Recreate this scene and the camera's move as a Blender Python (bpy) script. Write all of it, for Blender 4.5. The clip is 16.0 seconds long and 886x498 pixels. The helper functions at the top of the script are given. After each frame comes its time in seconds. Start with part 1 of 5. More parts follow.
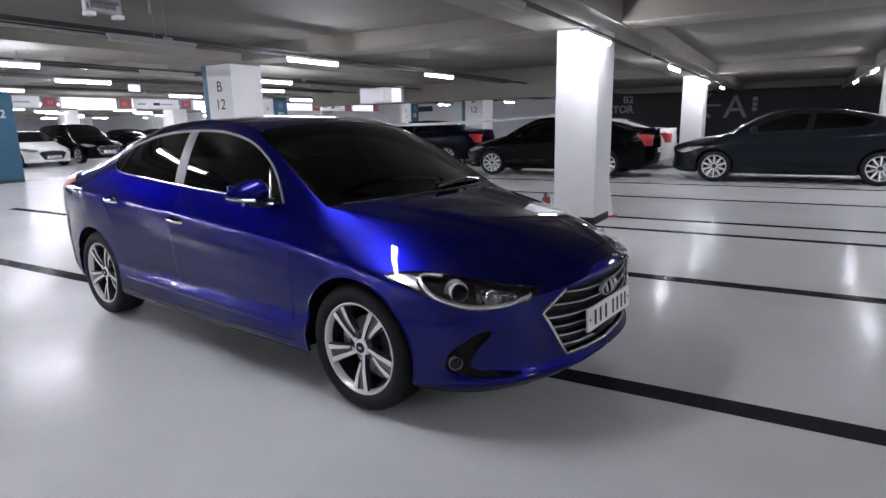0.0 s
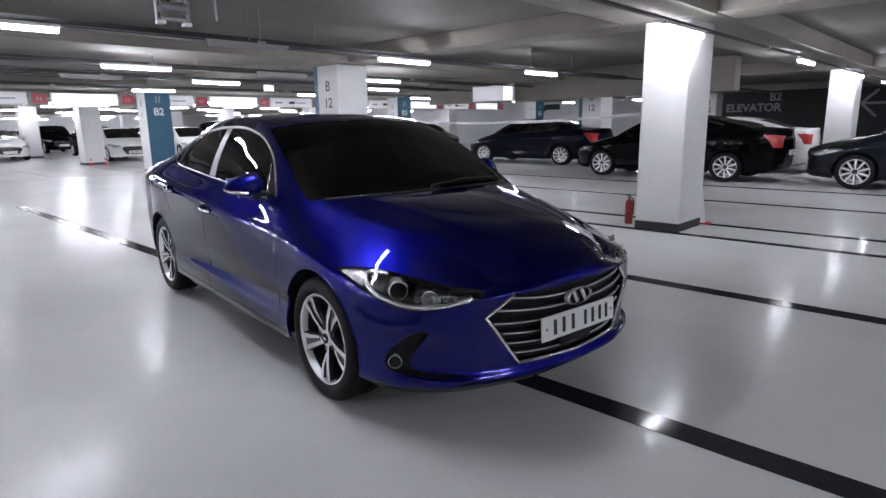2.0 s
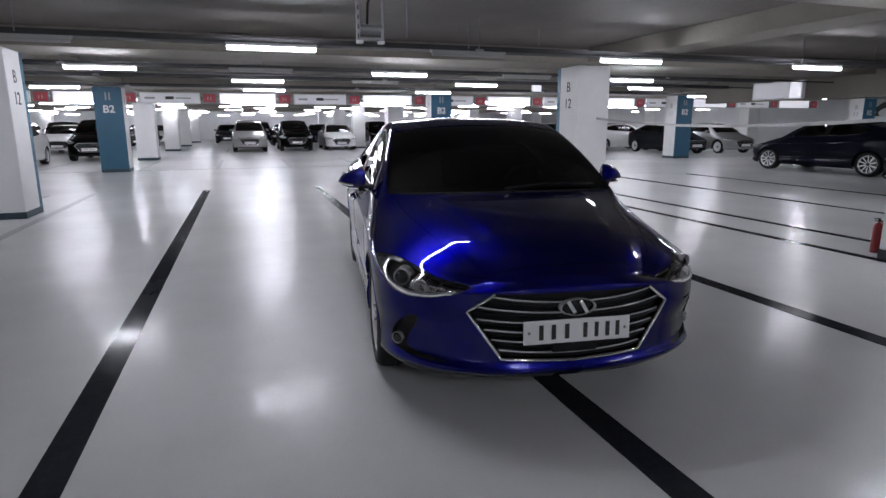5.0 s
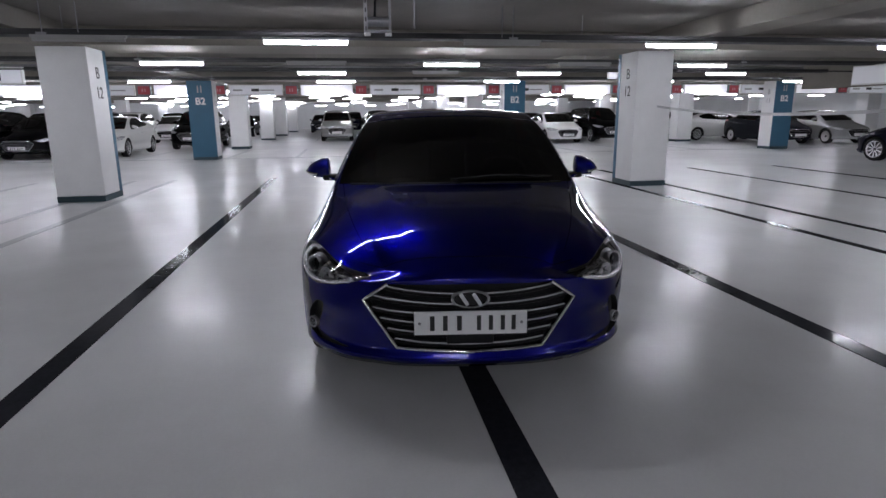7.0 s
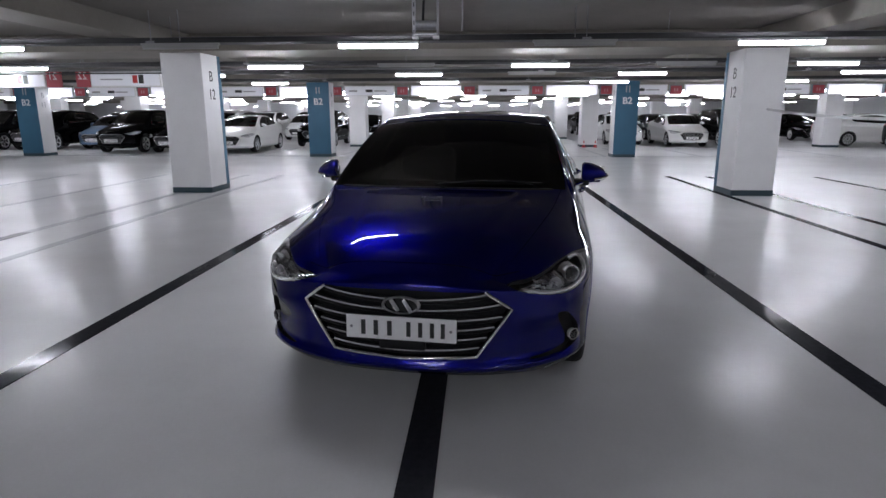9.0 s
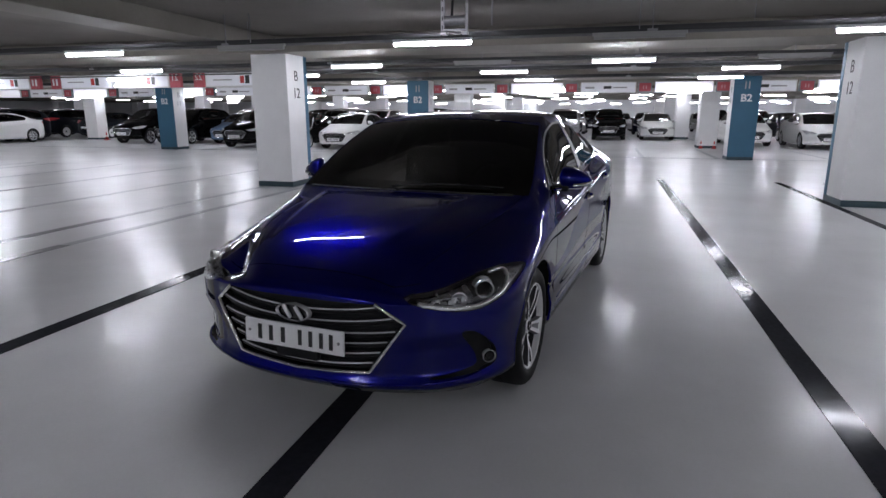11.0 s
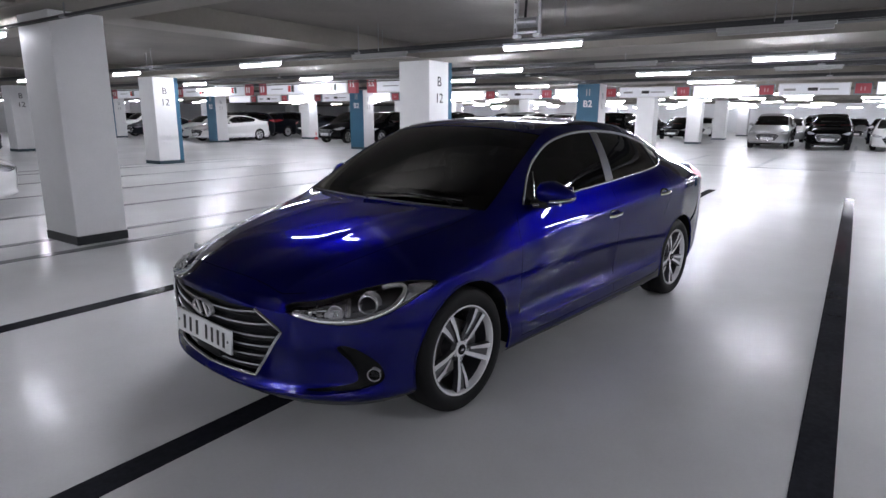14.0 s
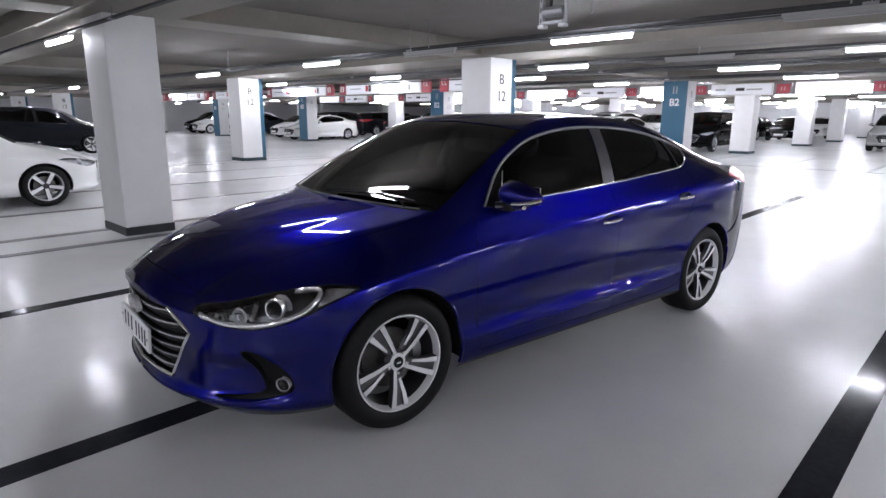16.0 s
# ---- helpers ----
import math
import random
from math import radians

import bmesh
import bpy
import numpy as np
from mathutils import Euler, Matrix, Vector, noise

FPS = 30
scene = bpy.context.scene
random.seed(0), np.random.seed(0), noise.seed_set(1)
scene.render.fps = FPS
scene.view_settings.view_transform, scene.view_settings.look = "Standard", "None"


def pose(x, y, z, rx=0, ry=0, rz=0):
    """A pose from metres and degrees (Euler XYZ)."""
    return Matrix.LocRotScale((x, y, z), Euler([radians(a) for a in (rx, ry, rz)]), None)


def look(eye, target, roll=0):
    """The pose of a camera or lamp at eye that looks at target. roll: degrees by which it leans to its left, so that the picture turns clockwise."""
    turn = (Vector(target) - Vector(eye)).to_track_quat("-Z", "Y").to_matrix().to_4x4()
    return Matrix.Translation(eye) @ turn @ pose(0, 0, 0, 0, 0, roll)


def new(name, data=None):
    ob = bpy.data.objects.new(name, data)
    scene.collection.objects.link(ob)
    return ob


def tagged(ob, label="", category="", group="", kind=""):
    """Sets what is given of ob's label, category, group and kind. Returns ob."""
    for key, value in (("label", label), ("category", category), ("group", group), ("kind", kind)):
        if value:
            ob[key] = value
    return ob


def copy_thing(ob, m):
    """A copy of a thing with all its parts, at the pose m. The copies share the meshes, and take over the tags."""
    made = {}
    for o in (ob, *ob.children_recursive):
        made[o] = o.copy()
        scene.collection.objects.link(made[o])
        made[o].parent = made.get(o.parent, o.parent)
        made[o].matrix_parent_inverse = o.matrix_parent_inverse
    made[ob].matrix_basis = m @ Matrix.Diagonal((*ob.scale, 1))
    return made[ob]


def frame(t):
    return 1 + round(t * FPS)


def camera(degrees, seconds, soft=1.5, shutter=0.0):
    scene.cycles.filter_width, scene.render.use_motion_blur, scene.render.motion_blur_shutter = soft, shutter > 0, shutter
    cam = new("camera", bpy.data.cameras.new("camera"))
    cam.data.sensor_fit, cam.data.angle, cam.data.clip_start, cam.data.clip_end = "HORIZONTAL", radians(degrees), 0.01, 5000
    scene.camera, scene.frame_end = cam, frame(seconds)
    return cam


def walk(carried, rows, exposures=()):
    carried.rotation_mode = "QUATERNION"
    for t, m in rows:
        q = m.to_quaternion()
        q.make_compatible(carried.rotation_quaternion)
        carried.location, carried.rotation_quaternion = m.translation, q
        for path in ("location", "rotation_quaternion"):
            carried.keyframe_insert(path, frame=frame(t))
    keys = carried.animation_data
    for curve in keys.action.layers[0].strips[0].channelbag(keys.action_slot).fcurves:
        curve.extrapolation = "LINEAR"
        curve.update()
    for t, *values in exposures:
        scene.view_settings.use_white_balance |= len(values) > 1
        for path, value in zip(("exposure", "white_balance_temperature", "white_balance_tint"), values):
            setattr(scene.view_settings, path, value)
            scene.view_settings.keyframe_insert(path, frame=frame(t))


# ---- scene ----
cam = camera(73.9, 16.0)
PATH = [
    (0, (-0.097, 0.26, 1.359), (-1.089, 1.946, 0.943), -1.2),
    (0.5, (0.099, 0.338, 1.373), (-0.956, 1.986, 0.959), -1.1),
    (1, (0.22, 0.509, 1.351), (-0.885, 2.121, 0.924), -1.0),
    (1.5, (0.323, 0.639, 1.352), (-0.911, 2.153, 0.926), -0.7),
    (2, (0.532, 0.751, 1.345), (-0.815, 2.17, 0.931), -0.9),
    (2.5, (0.71, 0.874, 1.35), (-0.707, 2.222, 0.934), -0.8),
    (3, (0.849, 1.022, 1.369), (-0.714, 2.197, 0.949), -0.7),
    (3.5, (0.974, 1.188, 1.369), (-0.643, 2.287, 0.946), -0.6),
    (4, (1.152, 1.335, 1.369), (-0.585, 2.236, 0.958), -0.7),
    (4.2, (1.208, 1.394, 1.371), (-0.567, 2.219, 0.962), -0.5),
    (6.5, (1.747, 2.325, 1.403), (-0.163, 2.725, 0.963), -0.6),
    (7, (1.712, 2.551, 1.392), (-0.213, 2.854, 0.946), -0.5),
    (7.5, (1.73, 2.724, 1.392), (-0.214, 2.9, 0.953), -0.5),
    (8, (1.799, 2.957, 1.413), (-0.153, 2.952, 0.976), -0.6),
    (8.2, (1.793, 3.049, 1.413), (-0.158, 3.037, 0.972), -0.4),
    (10.3, (1.543, 4.045, 1.411), (-0.376, 3.692, 0.968), 0.1),
    (10.5, (1.5, 4.14, 1.406), (-0.414, 3.768, 0.962), 0.1),
    (11, (1.382, 4.361, 1.416), (-0.497, 3.845, 0.966), -0.0),
    (11.5, (1.305, 4.604, 1.407), (-0.552, 4.009, 0.963), 0.1),
    (12, (1.243, 4.849, 1.432), (-0.574, 4.141, 0.988), 0.1),
    (12.5, (1.068, 5.034, 1.415), (-0.732, 4.291, 0.961), 0.4),
    (13, (0.903, 5.144, 1.409), (-0.854, 4.304, 0.955), 0.5),
    (13.5, (0.797, 5.304, 1.404), (-0.886, 4.318, 0.963), 0.5),
    (14, (0.711, 5.49, 1.443), (-0.895, 4.382, 1.002), 0.3),
    (14.5, (0.525, 5.596, 1.424), (-1.058, 4.462, 0.967), 0.3),
    (15, (0.309, 5.617, 1.407), (-1.199, 4.387, 0.947), 0.4),
    (15.5, (0.189, 5.728, 1.394), (-1.273, 4.44, 0.945), 0.2),
    (16, (0.075, 5.889, 1.41), (-1.334, 4.54, 0.969), 0.3),
]
EXPOSURES = [(0.0, 0.53), (2.0, 0.43), (4.0, 0.10), (7.0, -0.25), (8.2, -0.17), (10.5, -0.08), (12.5, 0.13), (14.5, 0.53), (16.0, 0.72)]
walk(cam, [(t, look(eye, target, roll)) for t, eye, target, roll in PATH], EXPOSURES)

# ---- world and light ----
world = bpy.data.worlds.new("world")
scene.world = world
world.use_nodes = True
world.node_tree.nodes["Background"].inputs[0].default_value = (0.5, 0.52, 0.56, 1)
world.node_tree.nodes["Background"].inputs[1].default_value = 0.02
LAMP = 104.0


# ---- materials ----
def material(name, base, rough=0.5, metal=0.0, coat=0.0, grain=0.0, scale=40.0, stain=0.0, stain_scale=1.5, bump=0.0, bump_scale=200.0, coat_rough=0.03, spec=0.5, per_object=0.0):
    """A principled material with variation at two scales: fine grain and broad stains."""
    m = bpy.data.materials.new(name)
    m.use_nodes = True
    nt = m.node_tree
    b = nt.nodes["Principled BSDF"]
    b.inputs["Base Color"].default_value = (*base, 1)
    b.inputs["Roughness"].default_value = rough
    b.inputs["Metallic"].default_value = metal
    b.inputs["Coat Weight"].default_value = coat
    b.inputs["Coat Roughness"].default_value = coat_rough
    b.inputs["Specular IOR Level"].default_value = spec
    tc = nt.nodes.new("ShaderNodeTexCoord")
    if grain or stain or per_object:
        colour = nt.nodes.new("ShaderNodeRGB")
        colour.outputs[0].default_value = (*base, 1)
        last = colour.outputs[0]
        for amount, size, detail in ((grain, scale, 3.0), (stain, stain_scale, 6.0)):
            if not amount:
                continue
            n = nt.nodes.new("ShaderNodeTexNoise")
            n.inputs["Scale"].default_value = size
            n.inputs["Detail"].default_value = detail
            n.inputs["Roughness"].default_value = 0.6
            nt.links.new(tc.outputs["Object"], n.inputs["Vector"])
            r = nt.nodes.new("ShaderNodeMapRange")
            r.interpolation_type = "SMOOTHSTEP"
            r.inputs["From Min"].default_value, r.inputs["From Max"].default_value = 0.15, 0.85
            r.inputs["To Min"].default_value, r.inputs["To Max"].default_value = 1 - amount, 1 + amount * 0.6
            nt.links.new(n.outputs["Fac"], r.inputs["Value"])
            mix = nt.nodes.new("ShaderNodeVectorMath")
            mix.operation = "SCALE"
            nt.links.new(last, mix.inputs[0])
            nt.links.new(r.outputs[0], mix.inputs["Scale"])
            last = mix.outputs[0]
        if per_object:
            info = nt.nodes.new("ShaderNodeObjectInfo")
            r = nt.nodes.new("ShaderNodeMapRange")
            r.inputs["To Min"].default_value, r.inputs["To Max"].default_value = 1 - per_object, 1 + per_object
            nt.links.new(info.outputs["Random"], r.inputs["Value"])
            mix = nt.nodes.new("ShaderNodeVectorMath")
            mix.operation = "SCALE"
            nt.links.new(last, mix.inputs[0])
            nt.links.new(r.outputs[0], mix.inputs["Scale"])
            last = mix.outputs[0]
        nt.links.new(last, b.inputs["Base Color"])
    if bump:
        n = nt.nodes.new("ShaderNodeTexNoise")
        n.inputs["Scale"].default_value = bump_scale
        n.inputs["Detail"].default_value = 4.0
        nt.links.new(tc.outputs["Object"], n.inputs["Vector"])
        bp = nt.nodes.new("ShaderNodeBump")
        bp.inputs["Strength"].default_value = bump
        bp.inputs["Distance"].default_value = 0.002
        nt.links.new(n.outputs["Fac"], bp.inputs["Height"])
        nt.links.new(bp.outputs[0], b.inputs["Normal"])
    return m


def glowing(name, colour, strength):
    m = bpy.data.materials.new(name)
    m.use_nodes = True
    b = m.node_tree.nodes["Principled BSDF"]
    b.inputs["Base Color"].default_value = (*colour, 1)
    b.inputs["Emission Color"].default_value = (*colour, 1)
    b.inputs["Emission Strength"].default_value = strength
    return m


def tinted_glass(name, tint, rough=0.02, ior=1.5):
    """Dark film-tinted glass: a mirror-like skin over a dim, straight view through."""
    m = bpy.data.materials.new(name)
    m.use_nodes = True
    nt = m.node_tree
    nt.nodes.remove(nt.nodes["Principled BSDF"])
    t, g = nt.nodes.new("ShaderNodeBsdfTransparent"), nt.nodes.new("ShaderNodeBsdfGlossy")
    f, mix = nt.nodes.new("ShaderNodeFresnel"), nt.nodes.new("ShaderNodeMixShader")
    t.inputs[0].default_value = (*tint, 1)
    g.inputs[0].default_value, g.inputs["Roughness"].default_value = (1, 1, 1, 1), rough
    f.inputs[0].default_value = ior
    nt.links.new(f.outputs[0], mix.inputs[0])
    nt.links.new(t.outputs[0], mix.inputs[1])
    nt.links.new(g.outputs[0], mix.inputs[2])
    nt.links.new(mix.outputs[0], nt.nodes["Material Output"].inputs[0])
    return m


def floor_paint():
    """Grey epoxy coating: glossy, with broad cloudy wear in both tone and gloss."""
    m = material("epoxy_floor", (0.635, 0.635, 0.635), 0.3, coat=0.19, coat_rough=0.145, grain=0.03, scale=60, stain=0.2, stain_scale=0.4, bump=1.0, bump_scale=4, spec=0.08)
    nt = m.node_tree
    tc = next(n for n in nt.nodes if n.type == "TEX_COORD")
    bp = next(n for n in nt.nodes if n.type == "BUMP")
    nt.links.new(bp.outputs[0], nt.nodes["Principled BSDF"].inputs["Coat Normal"])
    n = nt.nodes.new("ShaderNodeTexNoise")
    n.inputs["Scale"].default_value, n.inputs["Detail"].default_value = 0.9, 8
    nt.links.new(tc.outputs["Object"], n.inputs["Vector"])
    r = nt.nodes.new("ShaderNodeMapRange")
    r.interpolation_type = "SMOOTHSTEP"
    r.inputs["From Min"].default_value, r.inputs["From Max"].default_value = 0.1, 0.9
    r.inputs["To Min"].default_value, r.inputs["To Max"].default_value = 0.30, 0.39
    nt.links.new(n.outputs["Fac"], r.inputs["Value"])
    nt.links.new(r.outputs[0], nt.nodes["Principled BSDF"].inputs["Roughness"])
    return m


def car_paint(name, base, metal=0.0, rough=0.35, flake=0.0, coat=1.0):
    m = material(name, base, rough, metal, coat=coat, coat_rough=0.012, grain=flake, scale=900, spec=0.0)
    m.node_tree.nodes["Principled BSDF"].inputs["Coat IOR"].default_value = 1.38
    return m


FLOOR = floor_paint()
LINE = material("line_paint", (0.027, 0.028, 0.034), 0.4, coat=0.27, coat_rough=0.095, spec=0.0, grain=0.2, scale=30, stain=0.25, stain_scale=2.0)
# Paler line paints: wear, with the floor's sheen put into the colour.
SHEEN_LINE = material("sheen_paled_line_paint", (0.11, 0.11, 0.12), 0.35, coat=0.3, coat_rough=0.12, grain=0.3, scale=20, stain=0.4, stain_scale=1.2)
PALE_LINE = material("pale_line_paint", (0.30, 0.31, 0.33), 0.35, grain=0.2, scale=30, stain=0.2)
WHITE_WALL = material("white_column_paint", (0.78, 0.78, 0.78), 0.55, grain=0.03, scale=60, stain=0.05, stain_scale=2.5, bump=0.1, bump_scale=90)
TEAL = material("teal_paint", (0.028, 0.12, 0.20), 0.5, grain=0.06, scale=40, stain=0.1, bump=0.1, bump_scale=90)
DARK_BAND = material("dark_rubber_base", (0.018, 0.02, 0.022), 0.45, grain=0.2, scale=30, stain=0.2)
TEAL_BAND = material("dark_teal_base", (0.03, 0.06, 0.075), 0.45, grain=0.1, scale=30, stain=0.2)
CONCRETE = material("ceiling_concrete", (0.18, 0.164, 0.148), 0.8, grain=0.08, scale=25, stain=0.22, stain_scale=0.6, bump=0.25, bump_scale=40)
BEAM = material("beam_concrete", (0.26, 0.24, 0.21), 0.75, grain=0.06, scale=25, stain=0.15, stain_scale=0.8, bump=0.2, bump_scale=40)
PALE_WALL = material("pale_wall_paint", (0.74, 0.75, 0.76), 0.6, grain=0.04, scale=30, stain=0.1, stain_scale=0.5)
DARK_WALL = material("charcoal_wall_paint", (0.028, 0.028, 0.032), 0.6, grain=0.1, scale=30, stain=0.2, stain_scale=0.6)
BLACK_TEXT = material("black_lettering", (0.03, 0.03, 0.03), 0.6, grain=0.2, scale=60)
WALL_TEXT = material("faded_wall_lettering", (0.34, 0.34, 0.35), 0.6, grain=0.15, scale=20)
PINK_TEXT = material("faded_pink_lettering", (0.55, 0.28, 0.30), 0.6, grain=0.1, scale=60)
TAPE = material("thin_barrier_tape", (0.5, 0.5, 0.5), 0.5, grain=0.1, scale=20)
WHITE_TEXT = material("white_lettering", (0.75, 0.75, 0.75), 0.6, grain=0.1, scale=60)
GREY_TEXT = material("grey_lettering", (0.35, 0.35, 0.36), 0.6, grain=0.1, scale=60)
STEEL = material("galvanised_steel", (0.30, 0.30, 0.31), 0.45, 0.7, grain=0.15, scale=60)
DARK_STEEL = material("dark_tray", (0.03, 0.03, 0.032), 0.6, grain=0.2, scale=60)
HOUSING = material("white_enamel_housing", (0.7, 0.7, 0.7), 0.4, grain=0.04, scale=80)
TUBE = glowing("lit_diffuser", (0.875, 0.89, 1.0), LAMP)
FAR_TUBE = glowing("far_lit_diffuser", (0.875, 0.89, 1.0), LAMP * 0.8)
DIM_TUBE = material("unlit_diffuser", (0.34, 0.34, 0.33), 0.5, grain=0.03, scale=50)
RED = material("red_plastic", (0.55, 0.03, 0.03), 0.4, grain=0.1, scale=50)
DARK_RED = material("red_enamel", (0.26, 0.010, 0.013), 0.3, coat=0.5, grain=0.1, scale=50, stain=0.1)
WHITE_SHEET = material("white_plastic_sheet", (0.8, 0.8, 0.8), 0.5, grain=0.04, scale=30)
# Sign faces carry emission of their own, so brightness is built into them.
PANEL = glowing("faint_glow_sign_face", (0.7, 0.71, 0.75), 0.2)
BRIGHT_PANEL = glowing("glowing_sign_face", (0.92, 0.92, 1.0), 0.55)
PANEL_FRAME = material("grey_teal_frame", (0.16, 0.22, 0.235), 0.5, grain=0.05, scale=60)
RED_PANEL = glowing("faint_glow_red_face", (0.36, 0.06, 0.075), 0.06)
CHROME = material("chrome", (0.85, 0.85, 0.87), 0.08, 1.0, grain=0.02, scale=30)
SATIN = material("satin_silver", (0.42, 0.42, 0.44), 0.35, 0.9, grain=0.05, scale=80)
DULL_TRIM = material("dull_window_trim", (0.17, 0.17, 0.18), 0.5, 0.6, grain=0.06, scale=80)
DARK_SATIN = material("dark_satin_metal", (0.085, 0.085, 0.09), 0.4, 0.8, grain=0.06, scale=80)
BLACK_GLOSS = material("gloss_black_plastic", (0.008, 0.008, 0.009), 0.12, grain=0.1, scale=90)
BLACK_PLASTIC = material("black_plastic", (0.012, 0.012, 0.013), 0.55, spec=0.2, grain=0.15, scale=90)
GROOVE = material("panel_gap_shadow", (0.002, 0.002, 0.003), 0.8, spec=0.0, grain=0.1, scale=90)
RUBBER = material("tyre_rubber", (0.006, 0.006, 0.0063), 0.65, spec=0.25, grain=0.2, scale=60, bump=0.2, bump_scale=120)
ALLOY = material("machined_alloy", (0.95, 0.95, 0.96), 0.26, 0.38, grain=0.05, scale=120)
DARK_ALLOY = material("grey_painted_alloy", (0.045, 0.045, 0.05), 0.35, 0.5, grain=0.08, scale=90)
BRAKE = material("brake_iron", (0.22, 0.21, 0.2), 0.4, 0.9, grain=0.15, scale=90)
LAMP_BOWL = material("lamp_reflector", (0.90, 0.90, 0.92), 0.18, 0.3, grain=0.05, scale=60)
BRIGHT_TRIM = material("bright_satin_trim", (0.80, 0.80, 0.82), 0.25, 0.7, grain=0.05, scale=80)
LAMP_STRIP = material("pale_light_guide", (0.93, 0.93, 0.95), 0.24, 0.85, grain=0.03, scale=60)
SPOKE_POCKET = material("grey_spoke_pocket", (0.10, 0.10, 0.105), 0.4, 0.5, grain=0.08, scale=90)
LAMP_DARK = material("lamp_housing", (0.11, 0.11, 0.115), 0.25, 0.4, grain=0.1, scale=60)
TAIL_RED = material("tail_lamp_red", (0.42, 0.008, 0.016), 0.3, coat=0.6, grain=0.1, scale=60)
PLATE = material("plate_white", (0.84, 0.84, 0.84), 0.4, grain=0.03, scale=50)
SEAT = material("dark_seat_cloth", (0.05, 0.05, 0.055), 0.8, grain=0.15, scale=120)
GLASS = tinted_glass("dark_tinted_glass", (0.012, 0.012, 0.015), ior=1.38)
FAR_GLASS = tinted_glass("tinted_car_glass", (0.10, 0.105, 0.11))
CLEAR = tinted_glass("clear_lens", (0.93, 0.94, 0.95))
BLUE = car_paint("metallic_blue_paint", (0.0045, 0.0055, 0.155), metal=0.94, rough=0.33, flake=0.3)
BLUE.node_tree.nodes["Principled BSDF"].inputs["Specular Tint"].default_value = (0.004, 0.0, 0.09, 1)
PAINTS = {
    "black": car_paint("black_car_paint", (0.0025, 0.0025, 0.003), rough=0.3, flake=0.1, coat=0.35),
    "grey": car_paint("graphite_car_paint", (0.014, 0.016, 0.021), metal=0.3, flake=0.1, coat=0.4),
    "white": car_paint("white_car_paint", (0.75, 0.75, 0.74), flake=0.03),
    "silver": car_paint("silver_car_paint", (0.35, 0.35, 0.35), metal=0.7, flake=0.1),
    "navy": car_paint("navy_car_paint", (0.003, 0.0035, 0.010), metal=0.2, flake=0.1, coat=0.35),
    "sky": car_paint("pale_blue_car_paint", (0.16, 0.24, 0.36), metal=0.4, flake=0.1),
}


# ---- mesh helpers ----
def mesh_of(name, bm, mat, smooth=None):
    me = bpy.data.meshes.new(name)
    bmesh.ops.recalc_face_normals(bm, faces=bm.faces)
    bm.to_mesh(me)
    bm.free()
    for m in mat if isinstance(mat, (list, tuple)) else [mat]:
        me.materials.append(m)
    if smooth is not None:
        me.polygons.foreach_set("use_smooth", [True] * len(me.polygons))
        me.set_sharp_from_angle(angle=radians(smooth))
    return me


def part(name, bm, mat, parent=None, label="", smooth=None):
    ob = new(name, mesh_of(name, bm, mat, smooth))
    ob.parent = parent
    if label:
        tagged(ob, label)
    return ob


def box(bm, x0, x1, y0, y1, z0, z1, bevel=0.0, m=None):
    """A box between two corners, its edges rounded by bevel, turned by m."""
    r = bmesh.ops.create_cube(bm, size=1, matrix=Matrix.Translation(((x0 + x1) / 2, (y0 + y1) / 2, (z0 + z1) / 2)) @ Matrix.Diagonal((x1 - x0, y1 - y0, z1 - z0, 1)))
    vs = r["verts"]
    if bevel:
        es = list({e for v in vs for e in v.link_edges})
        out = bmesh.ops.bevel(bm, geom=es, offset=bevel, segments=2, affect="EDGES", profile=0.5)
        vs = list({v for f in out["faces"] for v in f.verts} | {v for v in vs if v.is_valid})
    if m is not None:
        bmesh.ops.transform(bm, matrix=m, verts=vs)
    return bm


def lathe(bm, profile, steps=48, axis="y", m=None, close=False):
    """Turn a profile of (radius, along) round the axis."""
    rings = []
    for i in range(steps):
        a = 2 * math.pi * i / steps
        ring = []
        for r, h in profile:
            if axis == "y":
                co = Vector((r * math.cos(a), h, r * math.sin(a)))
            elif axis == "z":
                co = Vector((r * math.cos(a), r * math.sin(a), h))
            else:
                co = Vector((h, r * math.cos(a), r * math.sin(a)))
            ring.append(bm.verts.new(m @ co if m is not None else co))
        rings.append(ring)
    n = len(profile)
    for i in range(steps):
        a, b = rings[i], rings[(i + 1) % steps]
        for j in range(n if close else n - 1):
            bm.faces.new((a[j], a[(j + 1) % n], b[(j + 1) % n], b[j]))
    return bm


def tube(bm, points, radius, sides=6, closed=False, flat=1.0, up=None):
    """A tube along points; flat squeezes it along its second direction."""
    pts = [Vector(p) for p in points]
    n = len(pts)
    rings = []
    for i, p in enumerate(pts):
        a = pts[(i - 1) % n] if closed or i else p
        b = pts[(i + 1) % n] if closed or i < n - 1 else p
        d = (b - a).normalized()
        ref = Vector(up) if up else (Vector((0, 0, 1)) if abs(d.z) < 0.9 else Vector((1, 0, 0)))
        s = d.cross(ref).normalized()
        t = s.cross(d).normalized()
        rings.append([bm.verts.new(p + radius * (math.cos(2 * math.pi * k / sides) * t + flat * math.sin(2 * math.pi * k / sides) * s)) for k in range(sides)])
    for i in range(n if closed else n - 1):
        a, b = rings[i], rings[(i + 1) % n]
        for k in range(sides):
            bm.faces.new((a[k], a[(k + 1) % sides], b[(k + 1) % sides], b[k]))
    if not closed:
        bm.faces.new(rings[0])
        bm.faces.new(rings[-1][::-1])
    return bm


